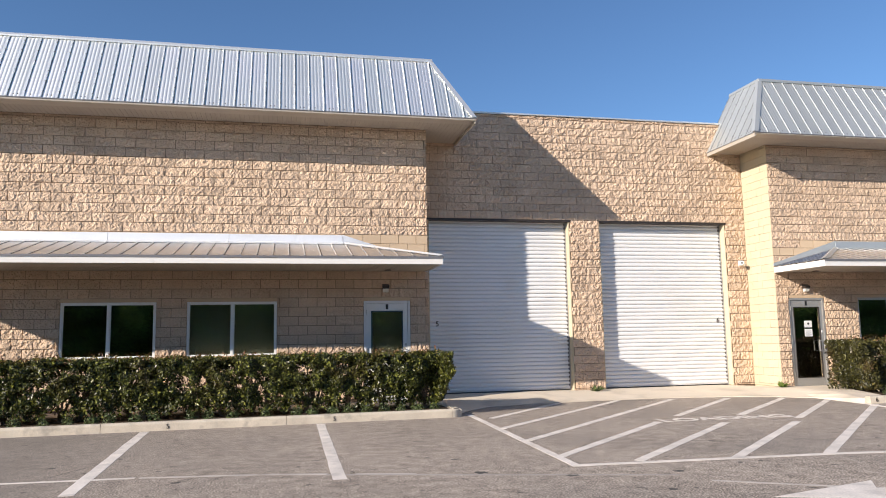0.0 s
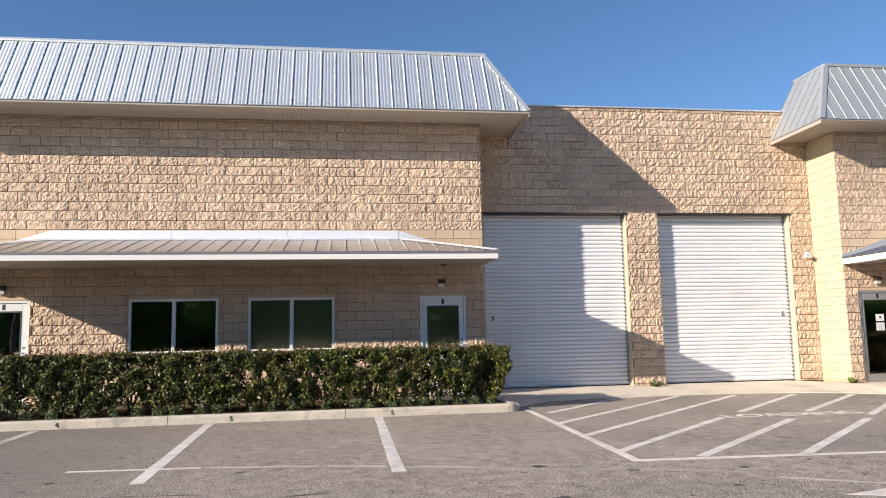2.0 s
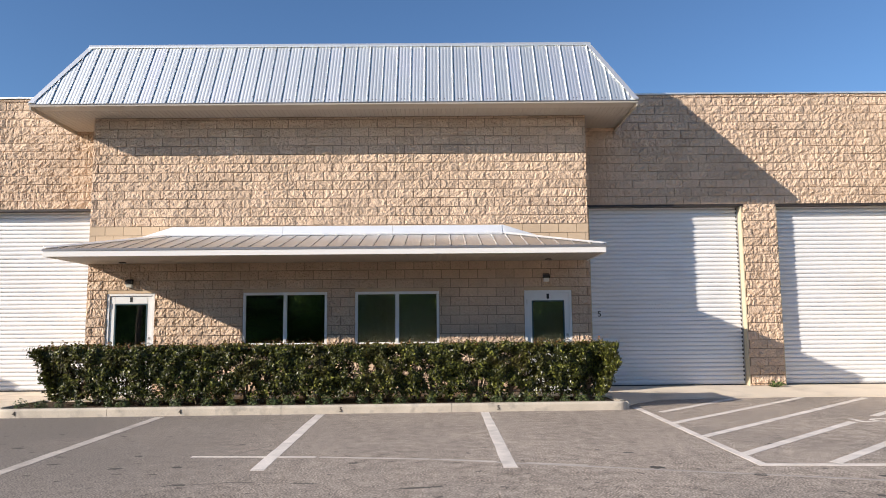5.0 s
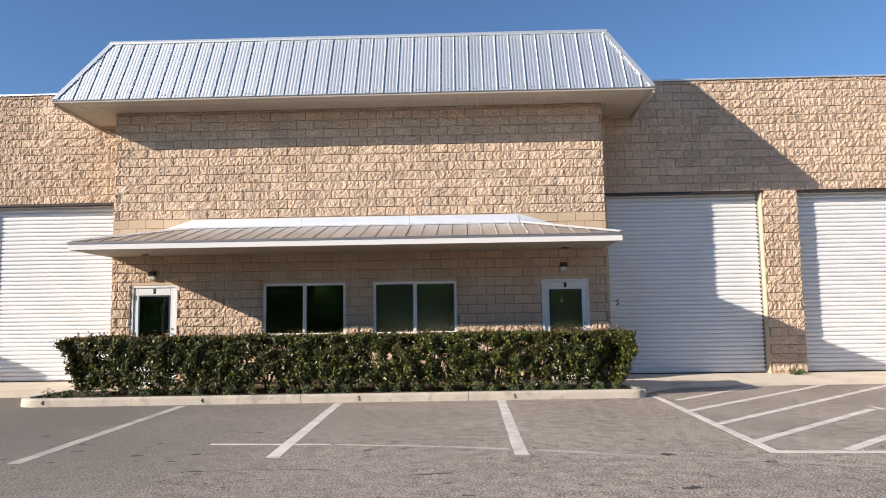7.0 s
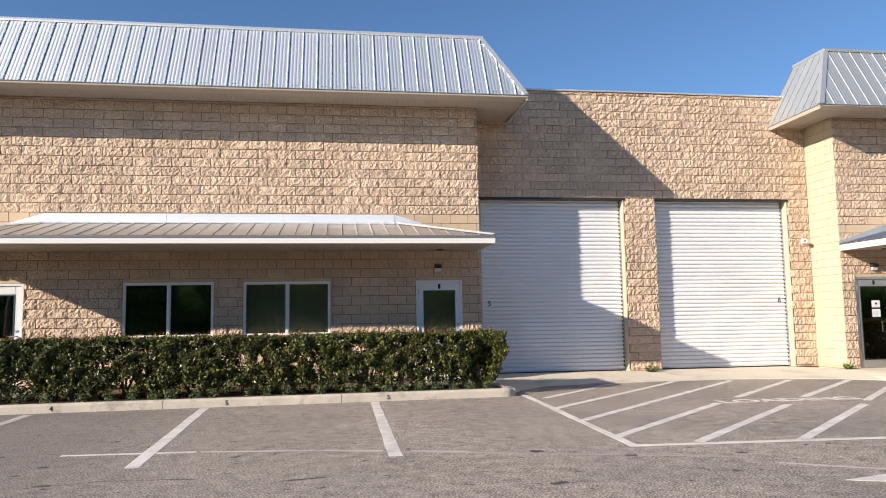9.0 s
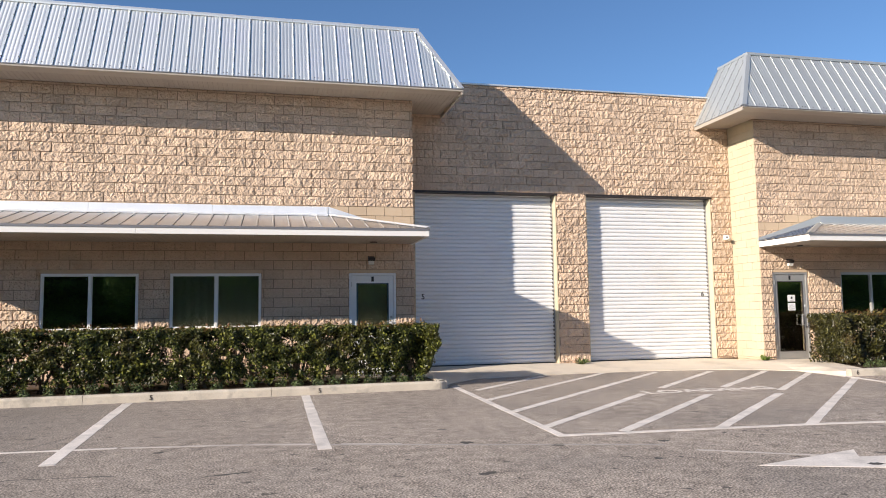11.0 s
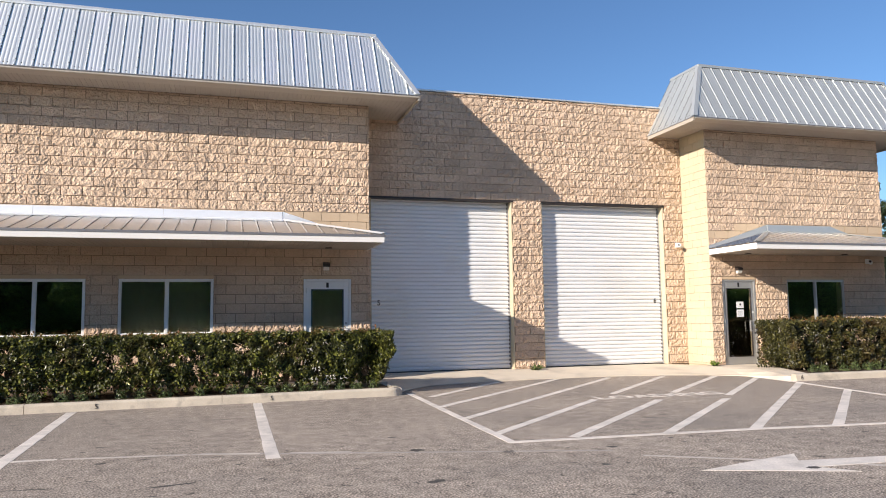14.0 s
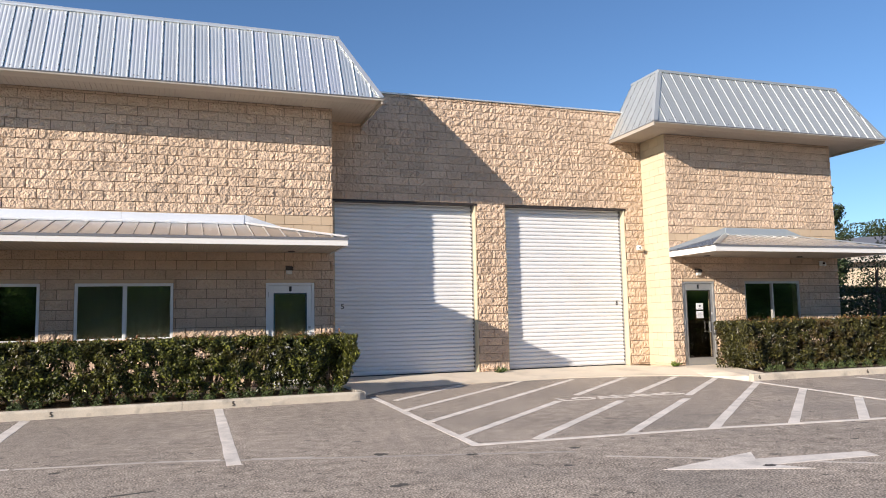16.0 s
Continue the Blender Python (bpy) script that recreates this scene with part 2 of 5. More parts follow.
# ---- mesh helpers ----


def link(name, mesh, mat, parent=None, label=""):
    ob = new(name, mesh)
    if mat and not mesh.materials:
        mesh.materials.append(mat)
    if parent is not None:
        ob.parent = parent
    if label:
        ob["label"] = label
    return ob


def part(name, bm, mat, parent=None, label=""):
    """Link a bmesh as one mesh object under a thing or under a part."""
    me = bpy.data.meshes.new(name)
    bmesh.ops.recalc_face_normals(bm, faces=bm.faces)
    bm.to_mesh(me)
    bm.free()
    return link(name, me, mat, parent, label)


def box(x0, x1, y0, y1, z0, z1, bevel=0.0, bm=None):
    own = bm is None
    bm = bm or bmesh.new()
    vs = [bm.verts.new((x, y, z)) for x in (x0, x1) for y in (y0, y1) for z in (z0, z1)]
    for f in ((0, 1, 3, 2), (4, 6, 7, 5), (0, 4, 5, 1), (2, 3, 7, 6), (0, 2, 6, 4), (1, 5, 7, 3)):
        bm.faces.new([vs[i] for i in f])
    if bevel and own:
        bmesh.ops.bevel(bm, geom=list(bm.edges), offset=bevel, segments=2, affect='EDGES')
    return bm


def prism(points, way, bm=None):
    """A closed prism: a flat outline (3D points) pushed along a vector."""
    bm = bm or bmesh.new()
    way = Vector(way)
    a = [bm.verts.new(p) for p in points]
    b = [bm.verts.new(Vector(p) + way) for p in points]
    bm.faces.new(a)
    bm.faces.new(b[::-1])
    for i in range(len(a)):
        j = (i + 1) % len(a)
        bm.faces.new((a[i], b[i], b[j], a[j]))
    return bm


def empty(name, at=(0, 0, 0)):
    ob = new(name)
    ob.location = at
    ob.empty_display_size = 0.1
    return ob


def raw(name, verts, faces, mat, parent=None, label=""):
    me = bpy.data.meshes.new(name)
    me.from_pydata([tuple(v) for v in verts], [], [tuple(f) for f in faces])
    me.update()
    return link(name, me, mat, parent, label)


def bar(name, a, b, w, h, mat, parent=None, bm=None):
    """A straight bar of section w x h from a to b."""
    a, b = Vector(a), Vector(b)
    d = (b - a).normalized()
    side = d.cross(Vector((0, 0, 1)))
    side = side.normalized() if side.length > 1e-4 else Vector((1, 0, 0))
    up = side.cross(d).normalized()
    pts = [a + side * (sx * w / 2) + up * (sz * h / 2) for sx, sz in ((-1, -1), (1, -1), (1, 1), (-1, 1))]
    bm2 = prism(pts, b - a, bm)
    return bm2 if bm is not None else part(name, bm2, mat, parent)


def lettering(name, text, size, m, mat, depth=0.003, bold=0.0):
    cu = bpy.data.curves.new(name, 'FONT')
    cu.body, cu.size, cu.extrude, cu.offset = text, size, depth, size * bold
    ob = bpy.data.objects.new(name, cu)
    scene.collection.objects.link(ob)
    me = bpy.data.meshes.new_from_object(ob.evaluated_get(bpy.context.evaluated_depsgraph_get()))
    bpy.data.objects.remove(ob)
    me.materials.clear()
    out = link(name, me, mat)
    out.matrix_world = m
    return out


# ---- plan ----
AX0, AX1 = -11.18, 0.0        # front of the taller unit
BX0, BX1 = 9.00, 14.80        # front of the narrower unit
BAY = 1.105                   # face of the recessed bays
DOOR_Y = 1.36                # roll-up curtain
BASE = 0.14                   # top of the slab
SOFF = 6.35
HEAD = 2.36
COURSE, LONG = 0.2032, 0.4064


def kerb_y(x):
    """Face of the kerb in front of the long hedge, which is not quite parallel to the wall."""
    return -2.50 + 0.040 * min(0.0, x)

# ---- ground ----
def ground():
    bm = bmesh.new()
    xs = [-1500, -200, -60, -30, -20] + [-16 + i for i in range(37)] + [26, 40, 80, 300, 1500]
    ys = [-1500, -200, -60, -30, -20] + [-16 + i for i in range(17)] + [3, 6, 20, 60, 300, 1500]
    grid = [[bm.verts.new((x, y, -0.0015)) for y in ys] for x in xs]
    for i in range(len(xs) - 1):
        for j in range(len(ys) - 1):
            bm.faces.new((grid[i][j], grid[i + 1][j], grid[i + 1][j + 1], grid[i][j + 1]))
    tagged(part("ground", bm, ASPHALT), "worn grey asphalt of a parking lot with dark stains", "ground", kind="structure")


def marking(name, a, b, w, mat, label, group="", z=0.0012):
    a, b = Vector((*a, 0)), Vector((*b, 0))
    d = b - a
    side = Vector((-d.y, d.x, 0)).normalized() * (w / 2)
    n = max(2, int(d.length / 0.25))
    rnd = random.Random(int(a.x * 100 + b.y * 1000))
    bm = bmesh.new()
    rows = []
    for i in range(n + 1):
        p = a + d * (i / n)
        j0, j1 = (rnd.uniform(0.92, 1.05) for _ in range(2))
        l, r = p + side * j0, p - side * j1
        rows.append([bm.verts.new((q.x, q.y, h)) for q, h in ((l, z - 0.006), (l, z), (r, z), (r, z - 0.006))])
    for r, s in zip(rows, rows[1:]):
        for k in range(4):
            bm.faces.new((r[k], s[k], s[(k + 1) % 4], r[(k + 1) % 4]))
    bm.faces.new(rows[0])
    bm.faces.new(rows[-1][::-1])
    return tagged(part(name, bm, mat), label, "road marking", group, kind="structure")


ground()
STALL = "worn white painted stall line on grey asphalt"
for a, b in (((-2.60, -8.10), (-2.55, -2.66)), ((-5.35, -8.15), (-5.53, -2.80)), ((-8.12, -8.36), (-8.35, -2.97))):
    marking("stall_line", a, b, 0.155, WORN if a[0] < -8 else PAINT, STALL, "stall lines")
marking("stall_line", (11.2, -3.58), (10.1, -8.9), 0.12, PAINT, STALL, "stall lines")
HATCH = "white painted diagonal hatch stripe of the loading zone"
for a, b in (((0.72, -2.80), (2.84, -0.55)), ((0.45, -4.35), (4.35, -0.42)), ((0.42, -5.80), (5.60, -0.62)), ((0.34, -7.29), (3.15, -4.52)),
             ((3.93, -3.77), (6.89, -0.86)), ((1.00, -8.00), (4.15, -4.98)), ((5.05, -4.05), (8.05, -1.28)), ((2.15, -8.22), (5.33, -5.24)),
             ((5.68, -4.83), (8.88, -1.78)), ((3.45, -8.24), (8.66, -3.32)), ((4.64, -8.38), (8.32, -4.90)), ((5.76, -8.50), (7.93, -6.50))):
    marking("hatch_stripe", (a[0] - 0.12, a[1] - 0.12) if a[0] < 0.8 else a, b, 0.14, PAINT, HATCH, "loading zone stripes")
EDGE = "white painted border line of the loading zone"
for i, (a, b) in enumerate((((0.36, -2.15), (0.16, -8.05)), ((0.10, -8.07), (3.45, -8.27)), ((3.45, -8.27), (8.0, -8.82)), ((8.55, -3.40), (7.65, -8.78)), ((8.75, -1.35), (8.57, -3.42)))):
    marking("border_line", a, b, 0.115, PAINT, EDGE, "loading zone border", z=0.0020 + 0.0004 * i)
marking("faded_line", (-6.36, -7.21), (-4.85, -7.31), 0.085, PAINT, "old white line, faded and cut short on the asphalt", z=0.0003)
marking("faded_line", (-4.8, -7.32), (-3.5, -7.52), 0.075, WORN, "old white line, scuffed and broken on the asphalt", z=-0.0001)
marking("faded_line", (-3.45, -7.53), (1.0, -8.95), 0.07, FADED, "old white line, nearly worn away on the asphalt", z=-0.0004)
marking("faded_line", (1.15, -9.32), (2.45, -10.15), 0.065, WORN, "old white line, nearly worn away on the asphalt", z=-0.0004)
marking("faded_line", (2.87, -10.48), (5.2, -12.0), 0.06, WORN, "old white line, nearly worn away on the asphalt", z=-0.0004)
tagged(lettering("loading_lettering", "LOADING", 0.60, Matrix(((0.95, -0.05, 0, 3.24), (-0.11, 0.98, 0, -4.53), (0, 0, 1, 0.0), (0, 0, 0, 1))), PAINT, 0.0012, 0.02),
       "the word LOADING in worn white paint on the asphalt", "road marking", kind="structure")
arrow = prism([(1.25, -10.18, -0.002), (2.59, -10.72, -0.002), (2.36, -10.42, -0.002), (3.66, -10.50, -0.002), (3.72, -10.26, -0.002), (2.42, -10.12, -0.002), (2.65, -9.80, -0.002)], (0, 0, 0.004))
tagged(part("direction_arrow", arrow, PAINT), "white painted traffic arrow on the asphalt", "road marking", kind="structure")


marking("faded_line", (-3.36, -7.54), (-2.72, -7.73), 0.07, WORN, "old white line, scuffed and broken on the asphalt", z=0.0003)
marking("faded_line", (-2.40, -7.82), (-1.75, -8.00), 0.06, WORN, "old white line, scuffed and broken on the asphalt", z=0.0003)


def oil_stain(x, y, a, b, turn=0.0, seed=1):
    r = random.Random(seed)
    pts = []
    for i in range(16):
        q = math.pi * 2 * i / 16
        k = r.uniform(0.7, 1.25)
        u, v = a * k * math.cos(q), b * k * math.sin(q)
        pts.append((x + u * math.cos(turn) - v * math.sin(turn), y + u * math.sin(turn) + v * math.cos(turn), -0.003))
    tagged(part("oil_stain", prism(pts, (0, 0, 0.0026 if seed < 90 else 0.0052)), TAR), "small dark oil stain on the asphalt", "stain", "oil stains", kind="structure")


for i, (x, y, a, b, turn) in enumerate(((-1.03, -8.17, 0.085, 0.07, 0), (-0.10, -8.62, 0.07, 0.06, 0), (-3.55, -9.08, 0.20, 0.03, 0.2), (-5.95, -8.86, 0.09, 0.04, 0), (-1.25, -9.75, 0.10, 0.05, 0.3),
                                        (-6.95, -7.95, 0.07, 0.05, 0.2), (-6.3, -7.9, 0.06, 0.05, 0), (-1.1, -7.2, 0.07, 0.03, 0.1), (-6.0, -6.3, 0.05, 0.04, 0), (0.55, -9.6, 0.05, 0.05, 0), (1.1, -8.75, 0.06, 0.05, 0), (-4.35, -7.75, 0.06, 0.04, 0.5),
                                        (-8.9, -6.4, 0.08, 0.05, 0), (-8.2, -6.3, 0.05, 0.04, 0))):
    oil_stain(x, y, a, b, turn, 10 + i)
oil_stain(2.30, -10.44, 0.085, 0.05, 0.0, 95)


def crack(pts, seed):
    """A narrow tarred crack along a few bends."""
    r = random.Random(seed)
    left, right = [], []
    for (xa, ya), (xb, yb) in zip(pts, pts[1:]):
        for i in range(6):
            s = i / 6
            x, y, w = xa + (xb - xa) * s, ya + (yb - ya) * s + r.uniform(-0.012, 0.012), r.uniform(0.004, 0.014)
            left.append((x, y - w, -0.003))
            right.append((x, y + w, -0.003))
    tagged(part("crack", prism(left + right[::-1], (0, 0, 0.0024)), TAR), "narrow dark crack in the asphalt", "crack", "cracks", kind="structure")


crack([(-5.85, -8.85), (-5.45, -8.76), (-5.0, -8.80), (-4.5, -8.86)], 3)
crack([(-6.0, -7.5), (-5.85, -7.0), (-5.55, -6.3), (-5.45, -5.9)], 4)
crack([(2.35, -6.6), (2.75, -6.85), (3.2, -6.95)], 5)
crack([(3.9, -7.0), (4.3, -7.2), (4.55, -7.15)], 6)


def slab(name, outline, mat, label, category, z_top, thick=0.25):
    """Outline of (x, y, z) corners with a skirt down."""
    bm = bmesh.new()
    top = [bm.verts.new(p) for p in outline]
    low = [bm.verts.new((p[0], p[1], p[2] - thick)) for p in outline]
    bm.faces.new(top)
    bm.faces.new(low[::-1])
    for i in range(len(top)):
        j = (i + 1) % len(top)
        bm.faces.new((top[i], low[i], low[j], top[j]))
    return tagged(part(name, bm, mat), label, category, kind="structure")


def apron():
    """Concrete strip that slopes from the thresholds to the asphalt."""
    near = [(0.17, -2.0), (0.55, -1.40), (1.2, -0.72), (2.2, -0.50), (4.0, -0.33), (5.8, -0.32), (7.2, -0.62), (8.0, -1.00), (8.62, -1.60), (8.70, -3.01), (9.36, -3.02)]
    far = [(0.17, 1.6), (0.55, 1.6), (1.2, 1.6), (2.2, 1.6), (4.0, 1.6), (5.8, 1.6), (7.2, 1.6), (8.0, 1.6), (9.0, 0.02), (9.55, 0.02), (10.3, 0.02)]
    bm = bmesh.new()
    rows = []
    for (xa, ya), (xb, yb) in zip(near, far):
        rows.append([bm.verts.new((xa + (xb - xa) * s, ya + (yb - ya) * s, 0.012 + (BASE - 0.012) * min(1.0, s * 1.5))) for s in (0, 0.25, 0.5, 0.667, 1)])
        if xa > 8.65:
            for v, z in zip(rows[-1], (0.10, 0.12, 0.135, 0.14, 0.14)):
                v.co.z = z
    for r, s in zip(rows, rows[1:]):
        for k in range(4):
            bm.faces.new((r[k], s[k], s[k + 1], r[k + 1]))
    ext = bmesh.ops.extrude_face_region(bm, geom=list(bm.faces))
    for v in ext["geom"]:
        if isinstance(v, bmesh.types.BMVert):
            v.co.z -= 0.3
    tagged(part("apron", bm, CONCRETE), "pale concrete apron sloping down to the asphalt", "pavement", kind="structure")


apron()
slab("walkway", [(AX0 - 6, -1.05, BASE - 0.005), (0.165, -1.05, BASE - 0.005), (0.165, 0.02, BASE - 0.005), (AX0 - 6, 0.02, BASE - 0.005)], CONCRETE,
     "narrow concrete walkway along the shop front behind the hedge", "pavement", BASE)
slab("walkway_b", [(9.56, -1.0, BASE - 0.005), (22, -1.0, BASE - 0.005), (22, 0.02, BASE - 0.005), (9.56, 0.02, BASE - 0.005)], CONCRETE,
     "narrow concrete walkway along the shop front behind the hedge", "pavement", BASE)
slab("apron_left", [(-22, -1.0, 0.012), (-12.2, -1.0, 0.012), (-11.6, -0.9, 0.06), (AX0 - 0.02, -0.6, 0.10), (AX0 - 0.02, 1.6, BASE), (-22, 1.6, BASE)], CONCRETE,
     "pale concrete apron in front of a roll-up door", "pavement", BASE)
slab("planting_bed", [(-11.44, kerb_y(-11.44) + 0.40, 0.11), (0.03, kerb_y(0) + 0.14, 0.11), (0.03, -1.055, 0.11), (-11.44, -1.055, 0.11)], SOIL,
     "dark mulch of the planting bed under the hedge", "ground", 0.1)
slab("planting_bed_b", [(9.10, -3.005, 0.095), (22, -3.30, 0.11), (22, -1.01, 0.11), (9.60, -1.01, 0.11)], SOIL,
     "dark mulch of the planting bed under the hedge", "ground", 0.1)


def kerb_run(name, pts, label, seg=3.05, width=0.155, top=0.15):
    """Kerb stones with rounded front edge along a polyline, split at joints."""
    k = tagged(empty(name, (pts[0][0], pts[0][1], 0)), label, "kerb", kind="structure")
    for (xa, ya), (xb, yb) in zip(pts, pts[1:]):
        a, b = Vector((xa, ya, 0)), Vector((xb, yb, 0))
        n = max(1, round((b - a).length / seg))
        d = (b - a) / n
        side = Vector((-d.y, d.x, 0)).normalized()
        for i in range(n):
            p = a + d * i + d.normalized() * 0.004
            q = d - d.normalized() * 0.008
            prof = ((0, -0.08), (0.012, top - 0.035), (0.022, top - 0.012), (0.042, top), (width, top), (width, -0.08))
            bm = prism([p + side * u + Vector((0, 0, z)) for u, z in prof], q)
            o = part("kerb_stone", bm, KERB)
            o.parent = k
            o.matrix_parent_inverse = k.matrix_basis.inverted()
    return k


kerb_run("kerb", [(x, kerb_y(x)) for x in (-11.12, -9.35, -6.25, -3.15, -0.05)], "long weathered concrete kerb in front of the hedge", 9.0)
kerb_run("kerb_return", [(0.17, kerb_y(0) + 0.10), (0.17, -1.75)], "short concrete kerb return at the hedge end")
kerb_run("kerb_b", [(8.70, -3.17), (21.0, -3.46)], "concrete kerb in front of the clipped hedge")


def kerb_corner(cx, cy, radius, a0, a1, label, width=0.155, top=0.15):
    """A rounded kerb corner with the section of the straight kerb."""
    prof = ((0, -0.08), (0.012, top - 0.035), (0.022, top - 0.012), (0.042, top), (width, top), (width, -0.08))
    bm = bmesh.new()
    n = 8
    rings = []
    for i in range(n + 1):
        q = radians(a0 + (a1 - a0) * i / n)
        rings.append([bm.verts.new((cx + (radius - u) * math.cos(q), cy + (radius - u) * math.sin(q), z)) for u, z in prof])
    for s, t in zip(rings, rings[1:]):
        for k in range(len(prof)):
            bm.faces.new((s[k], t[k], t[(k + 1) % len(prof)], s[(k + 1) % len(prof)]))
    bm.faces.new(rings[0])
    bm.faces.new(rings[-1][::-1])
    tagged(part("kerb_corner", bm, KERB), label, "kerb", kind="structure")


far_y = kerb_y(-11.12)
kerb_corner(-11.12, far_y + 0.45, 0.45, 180, 272, "rounded concrete kerb corner at the far hedge end")
kerb_run("kerb_return", [(-11.57, -1.05), (-11.57, far_y + 0.45)], "short concrete kerb return at the far hedge end")
kerb_corner(-0.05, kerb_y(0) + 0.22, 0.22, -90, 0, "rounded concrete kerb corner at the hedge end")
for x, digit in ((-8.08, "4"), (-5.20, "5"), (-2.32, "5"), (-11.0, "4")):
    tagged(lettering("kerb_number", digit, 0.115, pose(x, kerb_y(x) - 0.0, 0.035, 84, 0, 2.3), BRONZE, 0.003), "dark stencilled number on the kerb face", "number", "kerb numbers")
for x in (8.82, 11.9):
    tagged(lettering("kerb_number", "6", 0.13, pose(x, -3.17 - (x - 8.70) * 0.0236, 0.035, 84, 0, -1.3), BRONZE, 0.003), "dark stencilled number on the kerb face", "number", "kerb numbers")

# ---- walls ----
VARIANTS = {}


def block_variants(kind):
    """Block meshes one long, one high, with a chipped or smooth face; y = 0 is the face, towards -y."""
    if kind in VARIANTS:
        return VARIANTS[kind]
    out = []
    rough = 1.3 if kind == "broken" else 1.0
    nx, nz = (1, 1) if kind == "flat" else (8, 4)
    for v in range(3 if kind == "flat" else 14):
        rnd = random.Random(v * 7 + (501 if kind == "broken" else 1))
        verts, faces = [], []
        tilt, lean = rnd.uniform(-0.012, 0.012), rnd.uniform(-0.010, 0.010)
        for j in range(nz + 1):
            for i in range(nx + 1):
                edge = i in (0, nx) or j in (0, nz)
                u, w = i / nx, j / nz
                if kind != "flat":
                    y = rough * rnd.uniform(-0.013, 0.005) if edge else rough * (-0.010 + rnd.uniform(-0.014, 0.014)) + 0.65 * tilt * (u - 0.5) * 2 + 0.75 * lean * (w - 0.5) * 2
                    if not edge:
                        u += rnd.uniform(-0.05, 0.05)
                        w += rnd.uniform(-0.08, 0.08)
                else:
                    y = 0.0
                verts.append((u - 0.5, y, w - 0.5))
        for j in range(nz):
            for i in range(nx):
                a = j * (nx + 1) + i
                q = (a, a + 1, a + nx + 2, a + nx + 1)
                faces += [q[:3], (q[0], q[2], q[3])] if rnd.random() < 0.5 else [(q[0], q[1], q[3]), q[1:]]
        ring = [i for i in range(nx)] + [nx + j * (nx + 1) for j in range(nz)] + [nz * (nx + 1) + nx - i for i in range(nx)] + [(nz - j) * (nx + 1) for j in range(nz)]
        base = len(verts)
        verts += [(verts[i][0], 0.03, verts[i][2]) for i in ring]
        for k in range(len(ring)):
            m2 = (k + 1) % len(ring)
            faces.append((ring[m2], ring[k], base + k, base + m2))
        out.append((verts, faces))
    VARIANTS[kind] = out
    return out


BLOCK_MESHES = {}


def block_mesh(kind, v, mat):
    key = (kind, v, mat.name)
    if key not in BLOCK_MESHES:
        me = bpy.data.meshes.new("block")
        verts, faces = block_variants(kind)[v]
        me.from_pydata(verts, [], faces)
        me.materials.append(mat)
        BLOCK_MESHES[key] = me
    return BLOCK_MESHES[key]


PENDING = []


def lay_blocks(wall, m, length, z0, z_low, z_high, openings, near, kind_of, shift=0.0, seed=1):
    """Courses of blocks on a wall face. m takes (along, out of the wall, up) to the world; near(u, z) picks those that are objects."""
    PENDING.append((wall, m, length, z0, z_low, z_high, openings, near, kind_of, shift, seed))


def lay_now(wall, m, length, z0, z_low, z_high, openings, near, kind_of, shift, seed):
    rnd = random.Random(seed)
    gap = 0.015
    single, verts, faces, mats, slots = 0, [], [], [], []
    n0 = math.floor((z_low - z0) / COURSE)
    n1 = math.ceil((z_high - z0) / COURSE)
    inverse = wall.matrix_world.inverted()
    for n in range(n0, n1):
        za, zb = max(z_low, z0 + n * COURSE), min(z_high, z0 + (n + 1) * COURSE)
        if zb - za < 0.03:
            continue
        cuts = sorted((a, b) for a, b, c, d in openings if min(zb, d) - max(za, c) > 0.45 * (zb - za))
        spans, at = [], 0.0
        for a, b in cuts:
            if a > at:
                spans.append((at, a))
            at = max(at, b)
        if at < length:
            spans.append((at, length))
        off = (0.0 if n % 2 else LONG / 2) + shift
        for sa, sb in spans:
            k = math.floor((sa - off) / LONG)
            while off + k * LONG < sb:
                ua, ub = max(sa, off + k * LONG), min(sb, off + (k + 1) * LONG)
                k += 1
                if ub - ua < 0.05:
                    continue
                u, z = (ua + ub) / 2, (za + zb) / 2
                kind, mat = kind_of(u, z)
                v = rnd.randrange(len(block_variants(kind)))
                push = rnd.uniform(-0.001, 0.001) if kind == "flat" else rnd.uniform(-0.004, 0.004)
                g = gap if kind == "split" else 0.013 if kind == "broken" else (0.006 if mat is CREAM else 0.010)
                t = m @ Matrix.Translation((u, push, z)) @ Matrix.Diagonal((ub - ua - g, 1, zb - za - g, 1))
                if near(u, z) and single < 300:
                    single += 1
                    o = bpy.data.objects.new("block", block_mesh(kind, v, mat))
                    scene.collection.objects.link(o)
                    o.parent = wall
                    o.matrix_basis = inverse @ t
                else:
                    vs, fs = block_variants(kind)[v]
                    base = len(verts)
                    verts += [t @ Vector(p) for p in vs]
                    faces += [tuple(base + i for i in f) for f in fs]
                    if mat not in mats:
                        mats.append(mat)
                    slots += [mats.index(mat)] * len(fs)
    if verts:
        me = bpy.data.meshes.new("blocks")
        me.from_pydata([inverse @ p for p in verts], [], faces)
        for mt in mats:
            me.materials.append(mt)
        me.polygons.foreach_set("material_index", slots)
        me.update()
        o = link("blocks", me, None, wall)
        o["kind"] = "stuff"


